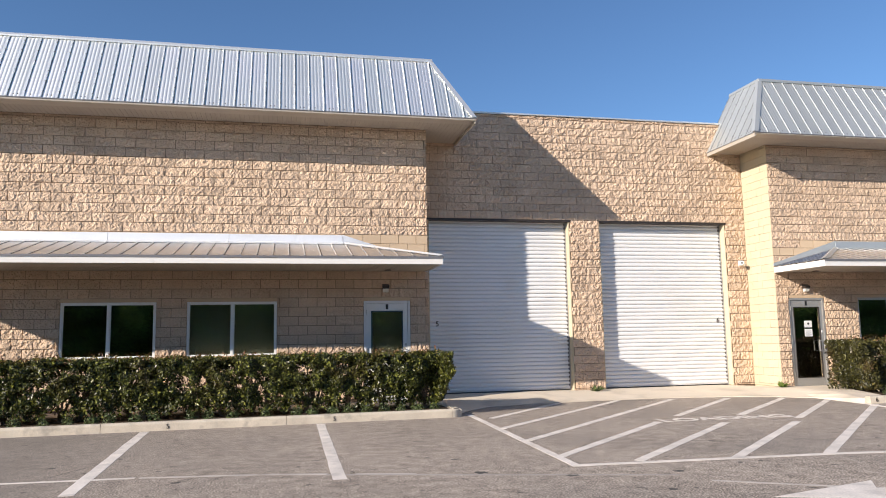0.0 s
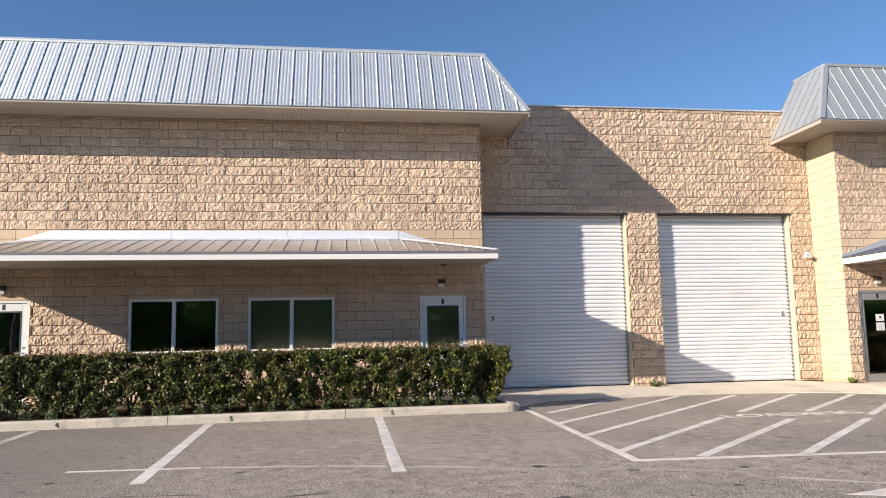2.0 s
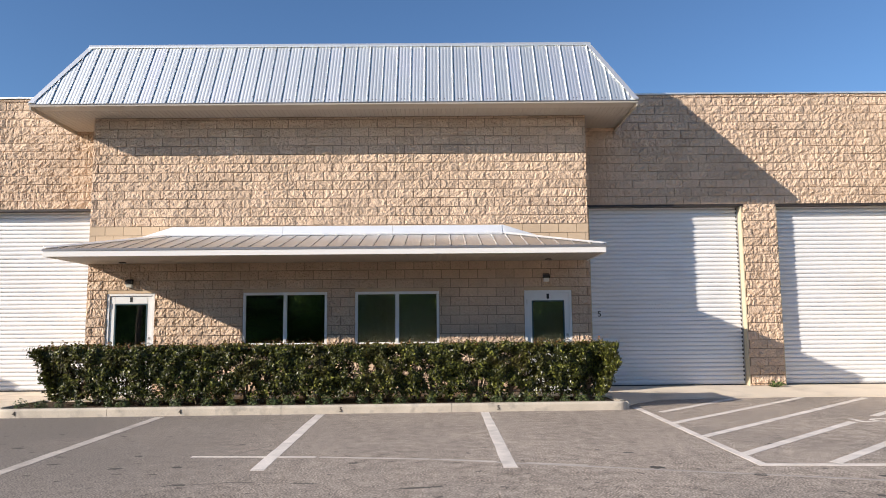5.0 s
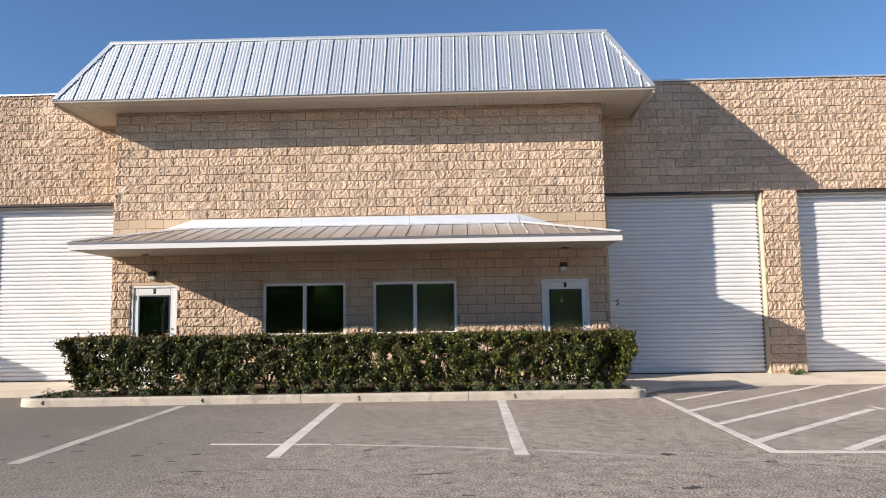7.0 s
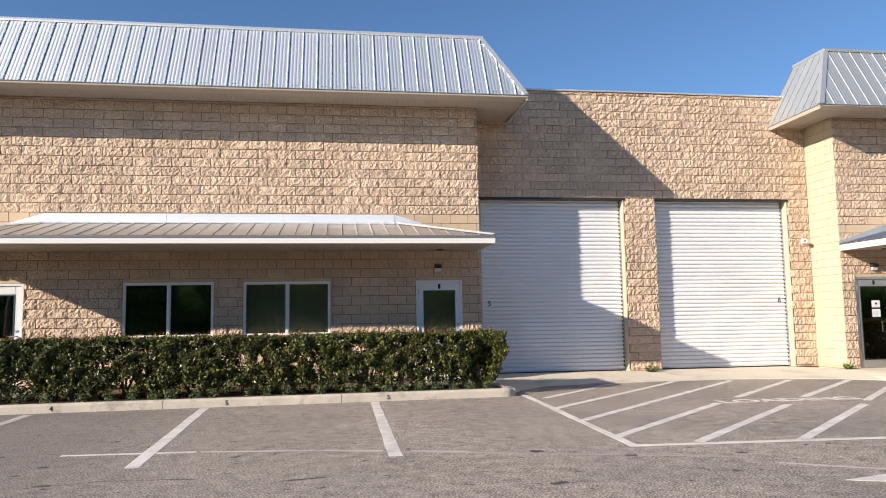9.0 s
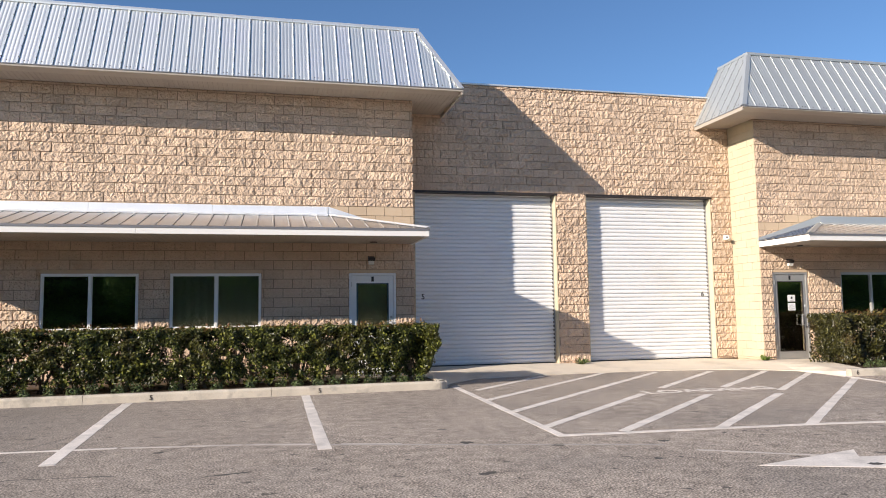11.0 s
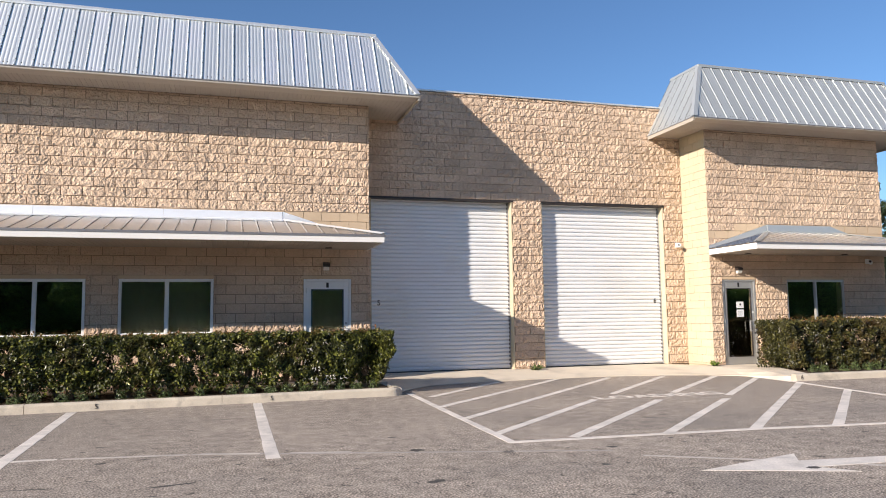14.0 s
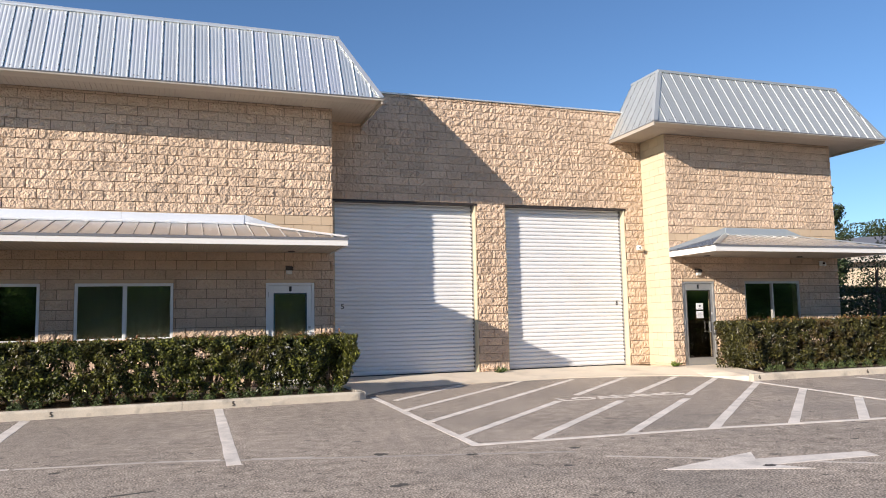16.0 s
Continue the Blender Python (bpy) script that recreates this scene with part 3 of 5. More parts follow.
def wall_box(name, label, holes, x0, x1, y0, y1, z0, z1, mat=None):
    """A thick wall along x with holes (x0, x1, z0, z1) that go through it."""
    bm = bmesh.new()
    xs = sorted({x0, x1, *[h[0] for h in holes], *[h[1] for h in holes]})
    zs = sorted({z0, z1, *[max(z0, h[2]) for h in holes], *[h[3] for h in holes]})

    def solid(i, j):
        if not (0 <= i < len(xs) - 1 and 0 <= j < len(zs) - 1):
            return False
        cx, cz = (xs[i] + xs[i + 1]) / 2, (zs[j] + zs[j + 1]) / 2
        return not any(h[0] < cx < h[1] and h[2] < cz < h[3] for h in holes)
    cache = {}

    def vert(x, y, z):
        key = (round(x, 5), round(y, 5), round(z, 5))
        if key not in cache:
            cache[key] = bm.verts.new((x, y, z))
        return cache[key]
    for i in range(len(xs) - 1):
        for j in range(len(zs) - 1):
            if not solid(i, j):
                continue
            a, b, c, d = xs[i], xs[i + 1], zs[j], zs[j + 1]
            bm.faces.new([vert(x, y0, z) for x, z in ((a, c), (b, c), (b, d), (a, d))])
            bm.faces.new([vert(x, y1, z) for x, z in ((a, d), (b, d), (b, c), (a, c))])
            for di, dj, p, q in ((-1, 0, (a, c), (a, d)), (1, 0, (b, c), (b, d)), (0, -1, (a, c), (b, c)), (0, 1, (a, d), (b, d))):
                if not solid(i + di, j + dj):
                    bm.faces.new([vert(p[0], y0, p[1]), vert(q[0], y0, q[1]), vert(q[0], y1, q[1]), vert(p[0], y1, p[1])])
    return tagged(part(name, bm, mat or MORTAR), label, "wall", kind="structure")


WIN = {"a": [(-7.715, -5.853), (-5.231, -3.366)], "b": [(11.41, 13.34)]}
SILL = 1.18
holes_a = [(a, b, SILL, HEAD) for a, b in WIN["a"]] + [(-1.472, -0.421, 0, HEAD), (-10.725, -9.672, 0, HEAD)]
holes_b = [(a, b, SILL, HEAD) for a, b in WIN["b"]] + [(9.355, 10.40, 0, HEAD)]
wall_a = wall_box("wall_front_a", "tan split-face concrete block front wall with two smooth courses", holes_a, AX0, AX1, 0.026, 0.30, 0.0, SOFF + 0.1)
wall_b = wall_box("wall_front_b", "tan split-face concrete block front wall of the narrower unit", holes_b, BX0 + 0.026, BX1, 0.026, 0.30, 0.0, SOFF + 0.1)
BAY_TOP = 7.20
OPEN1, OPEN2, OPEN_L = (0.24, 3.922), (4.76, 8.385), (-15.1, -11.38)
OPEN_TOP = 4.455
wall_bay = wall_box("wall_bay", "recessed tan split-face block wall above two roll-up doors", [(*OPEN1, 0, OPEN_TOP), (*OPEN2, 0, OPEN_TOP)], 0.0, BX0 + 0.026, BAY + 0.026, BAY + 0.50, 0.0, BAY_TOP)
wall_left = wall_box("wall_bay_left", "recessed tan split-face block wall above a roll-up door", [(*OPEN_L, 0, OPEN_TOP)], -22.0, AX0, BAY + 0.026, BAY + 0.50, 0.0, BAY_TOP)


def side_wall(name, label, x0, x1, y0, y1, z1, mat):
    return tagged(part(name, box(x0, x1, y0, y1, 0.0, z1), mat), label, "wall", kind="structure")


side_a = side_wall("wall_side_a", "tan block side wall of the projecting unit", AX1 - 0.30, AX1, 0.302, 1.7, 6.4, SMOOTH)
side_al = side_wall("wall_side_a_left", "tan block side wall of the projecting unit", AX0, AX0 + 0.30, 0.302, 1.7, 6.4, SMOOTH)
side_b = side_wall("wall_side_b", "cream painted smooth block side wall", BX0 + 0.026, BX0 + 0.30, 0.302, 1.7, 6.4, CREAM)
side_br = side_wall("wall_side_b_end", "tan block end wall of the row", BX1 - 0.30, BX1, 0.302, 14, 6.9, SMOOTH)
back = side_wall("wall_back", "plain block back wall of the row", -22, BX1, 13.7, 14.0, 6.9, SMOOTH)
roof_deck = tagged(part("roof_deck", box(-22, BX1 - 0.31, 1.66, 13.69, 6.6, 6.75), DARK_TRIM), "flat grey roof deck behind the parapet", "roof", kind="structure")


def a_kind(u, z):
    return ("flat", SMOOTH) if 3.45 < z < 3.86 else ("split", BLOCK)


def b_kind(u, z):
    return ("flat", SMOOTH) if 3.45 < z < 3.86 and not (u < 1.0 and z > 3.7) else ("split", BLOCK)


def broken(u, z):
    return ("broken", BLOCK)


def cream(u, z):
    return ("flat", CREAM)


lay_blocks(wall_a, Matrix.Translation((AX0, 0, 0)), AX1 - AX0, 0.20, BASE, SOFF, [(a - AX0, b - AX0, c, d) for a, b, c, d in holes_a],
           lambda u, z: 3.9 < z < 6.1, a_kind, -0.06, 3)
lay_blocks(wall_b, Matrix.Translation((BX0, 0, 0)), BX1 - BX0, 0.20, BASE, SOFF, [(a - BX0, b - BX0, c, d) for a, b, c, d in holes_b],
           lambda u, z: True, b_kind, 0.0, 5)
lay_blocks(wall_bay, Matrix.Translation((0, BAY, 0)), BX0, 0.188, BASE, BAY_TOP - 0.03, [(*OPEN1, 0, OPEN_TOP), (*OPEN2, 0, OPEN_TOP)],
           lambda u, z: z > 4.6 or u > 3.8, broken, 0.1, 7)
lay_blocks(wall_left, Matrix.Translation((-16.0, BAY, 0)), AX0 + 16.0, 0.188, BASE, BAY_TOP - 0.03, [(OPEN_L[0] + 16, OPEN_L[1] + 16, 0, OPEN_TOP)],
           lambda u, z: u > 2, broken, 0.1, 9)
lay_blocks(side_b, Matrix.Translation((BX0, BAY, 0)) @ Matrix.Rotation(radians(-90), 4, 'Z'), BAY, 0.20, BASE, SOFF, [], lambda u, z: True, cream, 0.0, 11)


def coping(name, x0, x1):
    c = tagged(empty(name, (x0, BAY, BAY_TOP)), "thin galvanised metal coping along the parapet", "coping", kind="structure")
    n = max(1, round((x1 - x0) / 3.0))
    for i in range(n):
        a, b = (x1 - x0) * i / n, (x1 - x0) * (i + 1) / n
        part("coping_length", box(a, b - 0.006, -0.035, 0.54, -0.02 + 0.006 * (i % 2), 0.024, 0.006), GALV_TRIM, c)


coping("coping", -0.0, 8.9)
coping("coping_left", -22, AX0)
# lintel angles, made deeper to stand for the shadow gap beneath as well
for name, o in (("lintel", OPEN1), ("lintel", OPEN2), ("lintel", OPEN_L)):
    tagged(part(name, box(o[0] - 0.05, o[1] + 0.05, BAY - 0.012, BAY + 0.28, OPEN_TOP - 0.045, OPEN_TOP), BRONZE), "rusty steel lintel angle and painted-in shadow gap over the roll-up door", "lintel", kind="structure")
for o, y in ((OPEN1, 0), (OPEN2, 0), (OPEN_L, 0)):
    for x in o:
        s = 0.012
        tagged(part("jamb", box(x - s, x + s, BAY + 0.004, DOOR_Y - 0.056, BASE, OPEN_TOP - 0.05), CREAM), "cream painted jamb of the roll-up door opening", "jamb", kind="structure")

# ---- metal roofs ----
def roof_face(parent, p0, along, up, length, slope, cut0, cut1, mat, minor=True, pitch=0.31, phase=0.012):
    """Ribbed panels on one sloped face. p0: eave corner; cut0, cut1: how far the hips eat in at the top; phase: the first rib."""
    along, up = Vector(along).normalized(), Vector(up).normalized()
    out = along.cross(up).normalized()
    phase %= 2 * pitch
    n0 = -math.ceil(phase / pitch)

    def top(u):
        v = slope
        if cut0 > 0:
            v = min(v, u / cut0 * slope)
        if cut1 > 0:
            v = min(v, (length - u) / cut1 * slope)
        return max(0.0, v)

    def at(u, v, h=0.0):
        return Vector(p0) + along * u + up * v + out * h

    def rib(bm, u, base, crown, h):
        v = min(top(u - base), top(u + base))
        if u - base > 0 and u + base < length and v > 0.04:
            prism([at(u - base, -0.004, 0.001), at(u - crown, -0.004, h), at(u + crown, -0.004, h), at(u + base, -0.004, 0.001)], up * v, bm)

    i = n0
    while phase + i * pitch < length - 0.01:
        edge = phase + i * pitch
        ua, ub = max(0.0, edge), min(length, edge + pitch)
        lap = i % 2 == 0
        us = sorted({ua, ub, *[c for c in (cut0, length - cut1) if ua < c < ub]})
        bm = bmesh.new()
        low = [bm.verts.new(at(u, 0)) for u in us]
        high = [bm.verts.new(at(u, top(u))) if top(u) > 0.001 else None for u in us]
        for k in range(len(us) - 1):
            f = [low[k], low[k + 1]] + [h for h in (high[k + 1], high[k]) if h]
            if len(f) > 2:
                bm.faces.new(f)
        if minor:
            rib(bm, edge, 0.018 if lap else 0.014, 0.009 if lap else 0.006, 0.022 if lap else 0.019)
            for s in (0.27, 0.50, 0.73):
                rib(bm, edge + s * pitch, 0.030, 0.012, 0.0045)
        else:
            rib(bm, edge, 0.014, 0.007, 0.022)
        plain = len(bm.faces)
        # dark strip beside every rib, the open lap edge and painted rib shade; screw heads
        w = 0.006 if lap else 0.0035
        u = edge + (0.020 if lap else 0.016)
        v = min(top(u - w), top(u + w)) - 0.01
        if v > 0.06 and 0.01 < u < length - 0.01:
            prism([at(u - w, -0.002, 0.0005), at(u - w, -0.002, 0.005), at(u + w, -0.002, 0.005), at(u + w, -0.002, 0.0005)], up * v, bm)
        if minor:
            rows = [(edge + s * pitch, 0.07, 0.002) for s in (0.38, 0.62)][:1 + lap]
            rows += [(edge + 0.010, 0.16 + 0.31 * k, 0.019 if lap else 0.016) for k in range(6)]
            for u, v, h in rows:
                if 0.02 < u < length - 0.02 and v < top(u) - 0.03:
                    prism([at(u + 0.012 * math.cos(q), v + 0.012 * math.sin(q), h) for q in (0.4, 1.45, 2.5, 3.54, 4.59, 5.64)], out * 0.005, bm)
        me = bpy.data.meshes.new("roof_panel")
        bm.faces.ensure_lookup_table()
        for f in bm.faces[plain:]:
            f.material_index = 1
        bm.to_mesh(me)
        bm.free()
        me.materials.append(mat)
        me.materials.append(SCREW_AND_SHADE)
        o = link("roof_panel", me, mat, parent)
        o.matrix_parent_inverse = parent.matrix_basis.inverted()
        i += 1


def strip(name, pts, way, mat, parent, label=""):
    o = part(name, prism(pts, way), mat, parent, label)
    o.matrix_parent_inverse = parent.matrix_basis.inverted()
    return o


def grooved(name, x0, x1, y0, y1, z, mat, parent, along_x=True, pitch=0.10):
    """A soffit of narrow boards with V grooves, seen from below."""
    n = max(1, int((x1 - x0) / pitch))
    verts, faces = [(x0, y0, z + 0.008), (x0, y1, z + 0.008)], []
    for i in range(n):
        a, b = x0 + (x1 - x0) * i / n, x0 + (x1 - x0) * (i + 1) / n
        for x, dz in ((a + 0.010, 0), (b - 0.010, 0), (b, 0.008)):
            k = len(verts)
            verts += [(x, y0, z + dz), (x, y1, z + dz)]
            faces.append((k - 2, k - 1, k + 1, k))
    o = raw(name, verts, faces, mat, parent)
    o.matrix_parent_inverse = parent.matrix_basis.inverted()
    return o


def mansard(label, wx0, wx1, over, ze, zt, tx0, tx1, back_to=BAY + 0.16, over1=None, first=0.012, metal=None):
    """A steep ribbed metal roof round three sides of a block, with boxed eaves."""
    trim = metal or GALV_TRIM
    metal = metal or GALV
    ex0, ex1, ye = wx0 - over, wx1 + (over1 or over), -over
    yt = 0.0
    r = tagged(empty("mansard_roof", (wx0, 0, ze)), label, "roof", "mansard roofs")
    rise = zt - ze
    up = Vector((0, yt - ye, rise))
    roof_face(r, (ex0, ye, ze), (1, 0, 0), up, ex1 - ex0, up.length, tx0 - ex0, ex1 - tx1, metal, phase=first)
    upl = Vector((tx0 - ex0, 0, rise))
    roof_face(r, (ex0, back_to, ze), (0, -1, 0), upl, back_to - ye, upl.length, 0.0, yt - ye, metal)
    upr = Vector((tx1 - ex1, 0, rise))
    roof_face(r, (ex1, ye, ze), (0, 1, 0), upr, back_to - ye, upr.length, yt - ye, 0.0, metal)
    # hip and ridge flashings
    for ex, tx, s in ((ex0, tx0, 1), (ex1, tx1, -1)):
        a, b = Vector((ex, ye, ze)), Vector((tx, yt, zt))
        w = 0.10
        n_front = Vector((0, -rise, yt - ye)).normalized() * 0.028
        n_side = Vector((-s * rise, 0, abs(tx - ex))).normalized() * 0.028
        strip("hip_flashing", [a + n_front + Vector((s * w, 0, 0)), a + (n_front + n_side) * 0.75, a + (n_front + n_side) * 0.62, a + n_front * 0.8 + Vector((s * w, 0, 0))], b - a, trim, r)
        strip("hip_flashing", [a + n_side + Vector((0, w, 0)), a + (n_front + n_side) * 0.75, a + (n_front + n_side) * 0.62, a + n_side * 0.8 + Vector((0, w, 0))], b - a, trim, r)
    n = 4 if tx1 - tx0 > 8 else 2
    for i in range(n):
        a, b = tx0 + (tx1 - tx0) * i / n - (0.03 if i == 0 else 0), tx0 + (tx1 - tx0) * (i + 1) / n + (0.03 if i == n - 1 else -0.005)
        h = 0.003 * (i % 2)
        strip("ridge_cap", [(a, yt - 0.06, zt - 0.055), (a, yt - 0.065, zt - 0.02), (a, yt - 0.03, zt + 0.03 + h), (a, yt + 0.25, zt + 0.03 + h), (a, yt + 0.25, zt - 0.01)], (b - a, 0, 0), trim, r)
    for x, s in ((tx0, 1), (tx1, -1)):
        strip("ridge_cap", [(x - s * 0.04, 0.0, zt - 0.04), (x - s * 0.03, 0.0, zt + 0.03), (x + s * 0.25, 0.0, zt + 0.03), (x + s * 0.25, 0.0, zt - 0.01)], (0, back_to, 0), trim, r)
    strip("roof_top", [(tx0 + 0.2, 0.2, zt - 0.02), (tx1 - 0.2, 0.2, zt - 0.02), (tx1 - 0.2, back_to, zt - 0.02), (tx0 + 0.2, back_to, zt - 0.02)], (0, 0, -0.05), DARK_TRIM, r)
    strip("roof_back", [(ex0 + 0.2, back_to - 0.02, ze), (ex1 - 0.2, back_to - 0.02, ze), (tx1, back_to - 0.02, zt), (tx0, back_to - 0.02, zt)], (0, -0.05, 0), DARK_TRIM, r)
    # drip edge, fascia, soffit
    strip("drip_edge", [(ex0 - 0.012, ye - 0.012, ze - 0.02), (ex1 + 0.012, ye - 0.012, ze - 0.02), (ex1 + 0.012, ye + 0.03, ze - 0.02), (ex0 - 0.012, ye + 0.03, ze - 0.02)], (0, 0, 0.016), DARK_TRIM, r)
    strip("fascia", [(ex0, ye, SOFF - 0.01), (ex1, ye, SOFF - 0.01), (ex1, ye + 0.02, SOFF - 0.01), (ex0, ye + 0.02, SOFF - 0.01)], (0, 0, ze - 0.021 - SOFF + 0.01), EAVE, r)
    for ex, s in ((ex0, 1), (ex1, -1)):
        strip("drip_edge", [(ex - s * 0.012, ye + 0.031, ze - 0.02), (ex + s * 0.03, ye + 0.031, ze - 0.02), (ex + s * 0.03, BAY - 0.01, ze - 0.02), (ex - s * 0.012, BAY - 0.01, ze - 0.02)], (0, 0, 0.016), DARK_TRIM, r)
        strip("fascia", [(ex, ye + 0.021, SOFF - 0.075), (ex + s * 0.035, ye + 0.021, SOFF - 0.075), (ex + s * 0.035, BAY - 0.01, SOFF - 0.075), (ex, BAY - 0.01, SOFF - 0.075)], (0, 0, ze - 0.021 - SOFF + 0.075), EAVE, r)
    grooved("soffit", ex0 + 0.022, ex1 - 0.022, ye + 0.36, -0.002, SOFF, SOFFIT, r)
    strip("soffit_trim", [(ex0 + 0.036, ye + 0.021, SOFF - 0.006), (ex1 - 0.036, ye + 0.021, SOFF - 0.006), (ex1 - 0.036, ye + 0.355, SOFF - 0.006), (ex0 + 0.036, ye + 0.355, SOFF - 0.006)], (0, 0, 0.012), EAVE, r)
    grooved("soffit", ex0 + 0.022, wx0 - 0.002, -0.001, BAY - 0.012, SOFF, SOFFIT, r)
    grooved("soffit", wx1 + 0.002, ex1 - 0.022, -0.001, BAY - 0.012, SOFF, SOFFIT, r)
    return r


mansard("steep ribbed galvanised metal roof with cream boxed eaves over the wide unit", AX0, AX1, 0.96, 6.40, 8.045, -11.33, 0.14, first=0.434)
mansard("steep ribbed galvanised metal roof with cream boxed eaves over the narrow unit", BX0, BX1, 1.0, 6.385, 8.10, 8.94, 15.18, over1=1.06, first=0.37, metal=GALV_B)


def canopy(label, x0, x1, cut, flash_mat):
    """A low hipped metal canopy over the shop front."""
    ye, ze, zt, zs = -1.84, 3.165, 3.64, 3.018
    c = tagged(empty("canopy", (x0, 0, zs)), label, "canopy", "canopies")
    up = Vector((0, -ye, zt - ze))
    roof_face(c, (x0, ye, ze), (1, 0, 0), up, x1 - x0, up.length, cut, cut, GALV_LOW, minor=False)
    for s, x, p, al in ((1, x0, (x0, -0.004, ze), (0, -1, 0)), (-1, x1, (x1, ye, ze), (0, 1, 0))):
        v = Vector((s * cut, 0, zt - ze))
        roof_face(c, p, al, v, -ye - 0.004, v.length, 0.0 if s == 1 else -ye, -ye if s == 1 else 0.0, GALV_LOW, minor=False)
        a, b = Vector((x, ye, ze)), Vector((x + s * cut, -0.005, zt))
        strip("hip_flashing", [a + Vector((s * 0.09, -0.03, 0.012)), a + Vector((0, 0, 0.045)), a + Vector((-s * 0.03, 0.09, 0.012)), a + Vector((0, 0, 0.03))], b - a, flash_mat, c)
        strip("wall_flashing", [(x, -0.03, ze + 0.01), (x + s * cut, -0.03, zt + 0.005), (x + s * cut, -0.03, zt + 0.20), (x, -0.03, ze + 0.08)], (0, 0.025, 0), flash_mat, c)
    n = max(1, round((x1 - x0 - 2 * cut) / 2.5))
    for i in range(n):
        a = x0 + cut + (x1 - x0 - 2 * cut) * i / n
        b = x0 + cut + (x1 - x0 - 2 * cut) * (i + 1) / n - 0.006
        strip("wall_flashing", [(a, -0.005, zt - 0.02), (a, -0.13, zt - 0.022), (a, -0.135, zt + 0.012), (a, -0.045, zt + 0.03), (a, -0.035, zt + 0.19 + 0.005 * (i % 2)), (a, -0.005, zt + 0.20)], (b - a, 0, 0), flash_mat, c)
    strip("drip_edge", [(x0 - 0.015, ye - 0.015, ze - 0.018), (x1 + 0.015, ye - 0.015, ze - 0.018), (x1 + 0.015, ye + 0.03, ze - 0.018), (x0 - 0.015, ye + 0.03, ze - 0.018)], (0, 0, 0.015), DARK_TRIM, c)
    strip("drip_edge", [(x0 - 0.015, ye - 0.015, ze - 0.044), (x1 + 0.015, ye - 0.015, ze - 0.044), (x1 + 0.015, ye - 0.002, ze - 0.044), (x0 - 0.015, ye - 0.002, ze - 0.044)], (0, 0, 0.0255), DARK_TRIM, c)
    n = max(1, round((x1 - x0) / 5.6))
    for i in range(n):
        a, b = x0 + (x1 - x0) * i / n, x0 + (x1 - x0) * (i + 1) / n - 0.004
        strip("fascia", [(a, ye, zs - 0.012), (b, ye, zs - 0.012), (b, ye + 0.03, zs - 0.012), (a, ye + 0.03, zs - 0.012)], (0, 0, ze - 0.019 - zs + 0.012), FASCIA, c)
    for x, s in ((x0, 1), (x1, -1)):
        strip("fascia", [(x, ye + 0.031, zs - 0.012), (x + s * 0.03, ye + 0.031, zs - 0.012), (x + s * 0.03, -0.03, zs - 0.012), (x, -0.03, zs - 0.012)], (0, 0, ze - 0.019 - zs + 0.012), FASCIA, c)
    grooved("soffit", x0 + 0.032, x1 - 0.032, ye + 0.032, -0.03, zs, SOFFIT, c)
    return c


canopy("hipped metal canopy with white fascia over the wide shop front", AX0 - 0.02, AX1 - 0.04, 1.90, FLASH)
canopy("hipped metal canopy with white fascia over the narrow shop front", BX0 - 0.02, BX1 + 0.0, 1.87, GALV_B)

# the next unit along the row, out of view but for the shade that it casts
CX1 = -20.11
side_wall("wall_front_c", "tan block wall of the next unit along the row", CX1 - 6.0, CX1, 0.0, 1.7, 6.4, SMOOTH)
mansard("steep ribbed galvanised metal roof over the next unit", CX1 - 6.0, CX1, 0.94, 6.40, 8.05, CX1 - 6.1, CX1 + 0.10)
canopy("hipped metal canopy with white fascia over the next shop front", CX1 - 6.0, CX1, 1.90, GALV_TRIM)

# ---- openings ----
def window(n, x0, x1, metal):
    w = tagged(empty("window_%d" % n, (x0, 0, SILL)), ("white" if metal is WHITE else "grey") + " aluminium two-pane window with dark tinted glass", "window", "shop front windows", kind="structure")
    W, Hh = x1 - x0, HEAD - SILL
    f = 0.042
    for a, b, c, d in ((0, f, 0, Hh), (W - f, W, 0, Hh), (f + 0.001, W - f - 0.001, Hh - f, Hh), (f + 0.001, W - f - 0.001, 0, f)):
        part("window_frame", box(a, b, 0.015, 0.10, c, d, 0.004), metal, w)
    part("mullion", box(W / 2 - 0.028, W / 2 + 0.028, 0.012, 0.10, f + 0.001, Hh - f - 0.001, 0.004), metal, w)
    for a, b, y in ((f, W / 2 - 0.027, 0.055), (W / 2 + 0.027, W - f, 0.045)):
        for c in ((a, a + 0.016, f, Hh - f), (b - 0.016, b, f, Hh - f), (a + 0.017, b - 0.017, f, f + 0.018), (a + 0.017, b - 0.017, Hh - f - 0.018, Hh - f)):
            part("sash", box(c[0], c[1], y - 0.012, y + 0.03, c[2], c[3], 0.003), metal, w)
        pane = part("pane", box(a + 0.012, b - 0.012, y, y + 0.006, f + 0.012, Hh - f - 0.012), GLASS, w)
        pane.visible_shadow = False
    part("window_sill", box(-0.02, W + 0.02, -0.04, 0.10, -0.045, -0.001, 0.006), CONCRETE, w)
    return w


k = 1
for a, b in WIN["a"] + WIN["b"]:
    window(k, a, b, ALU if (a, b) in WIN["b"] else WHITE)
    k += 1
for a, b, c, d in holes_a + holes_b:
    tagged(part("lintel", box(a - 0.01, b + 0.01, 0.004, 0.10, HEAD + 0.002, HEAD + 0.075), SMOOTH), "smooth block lintel over an opening", "lintel", kind="structure")


def number_bar(parent, x, z, y):
    part("number_plate", box(x - 0.028, x + 0.028, y - 0.004, y, z - 0.055, z + 0.055), BLACK, parent, "small dark unit number")


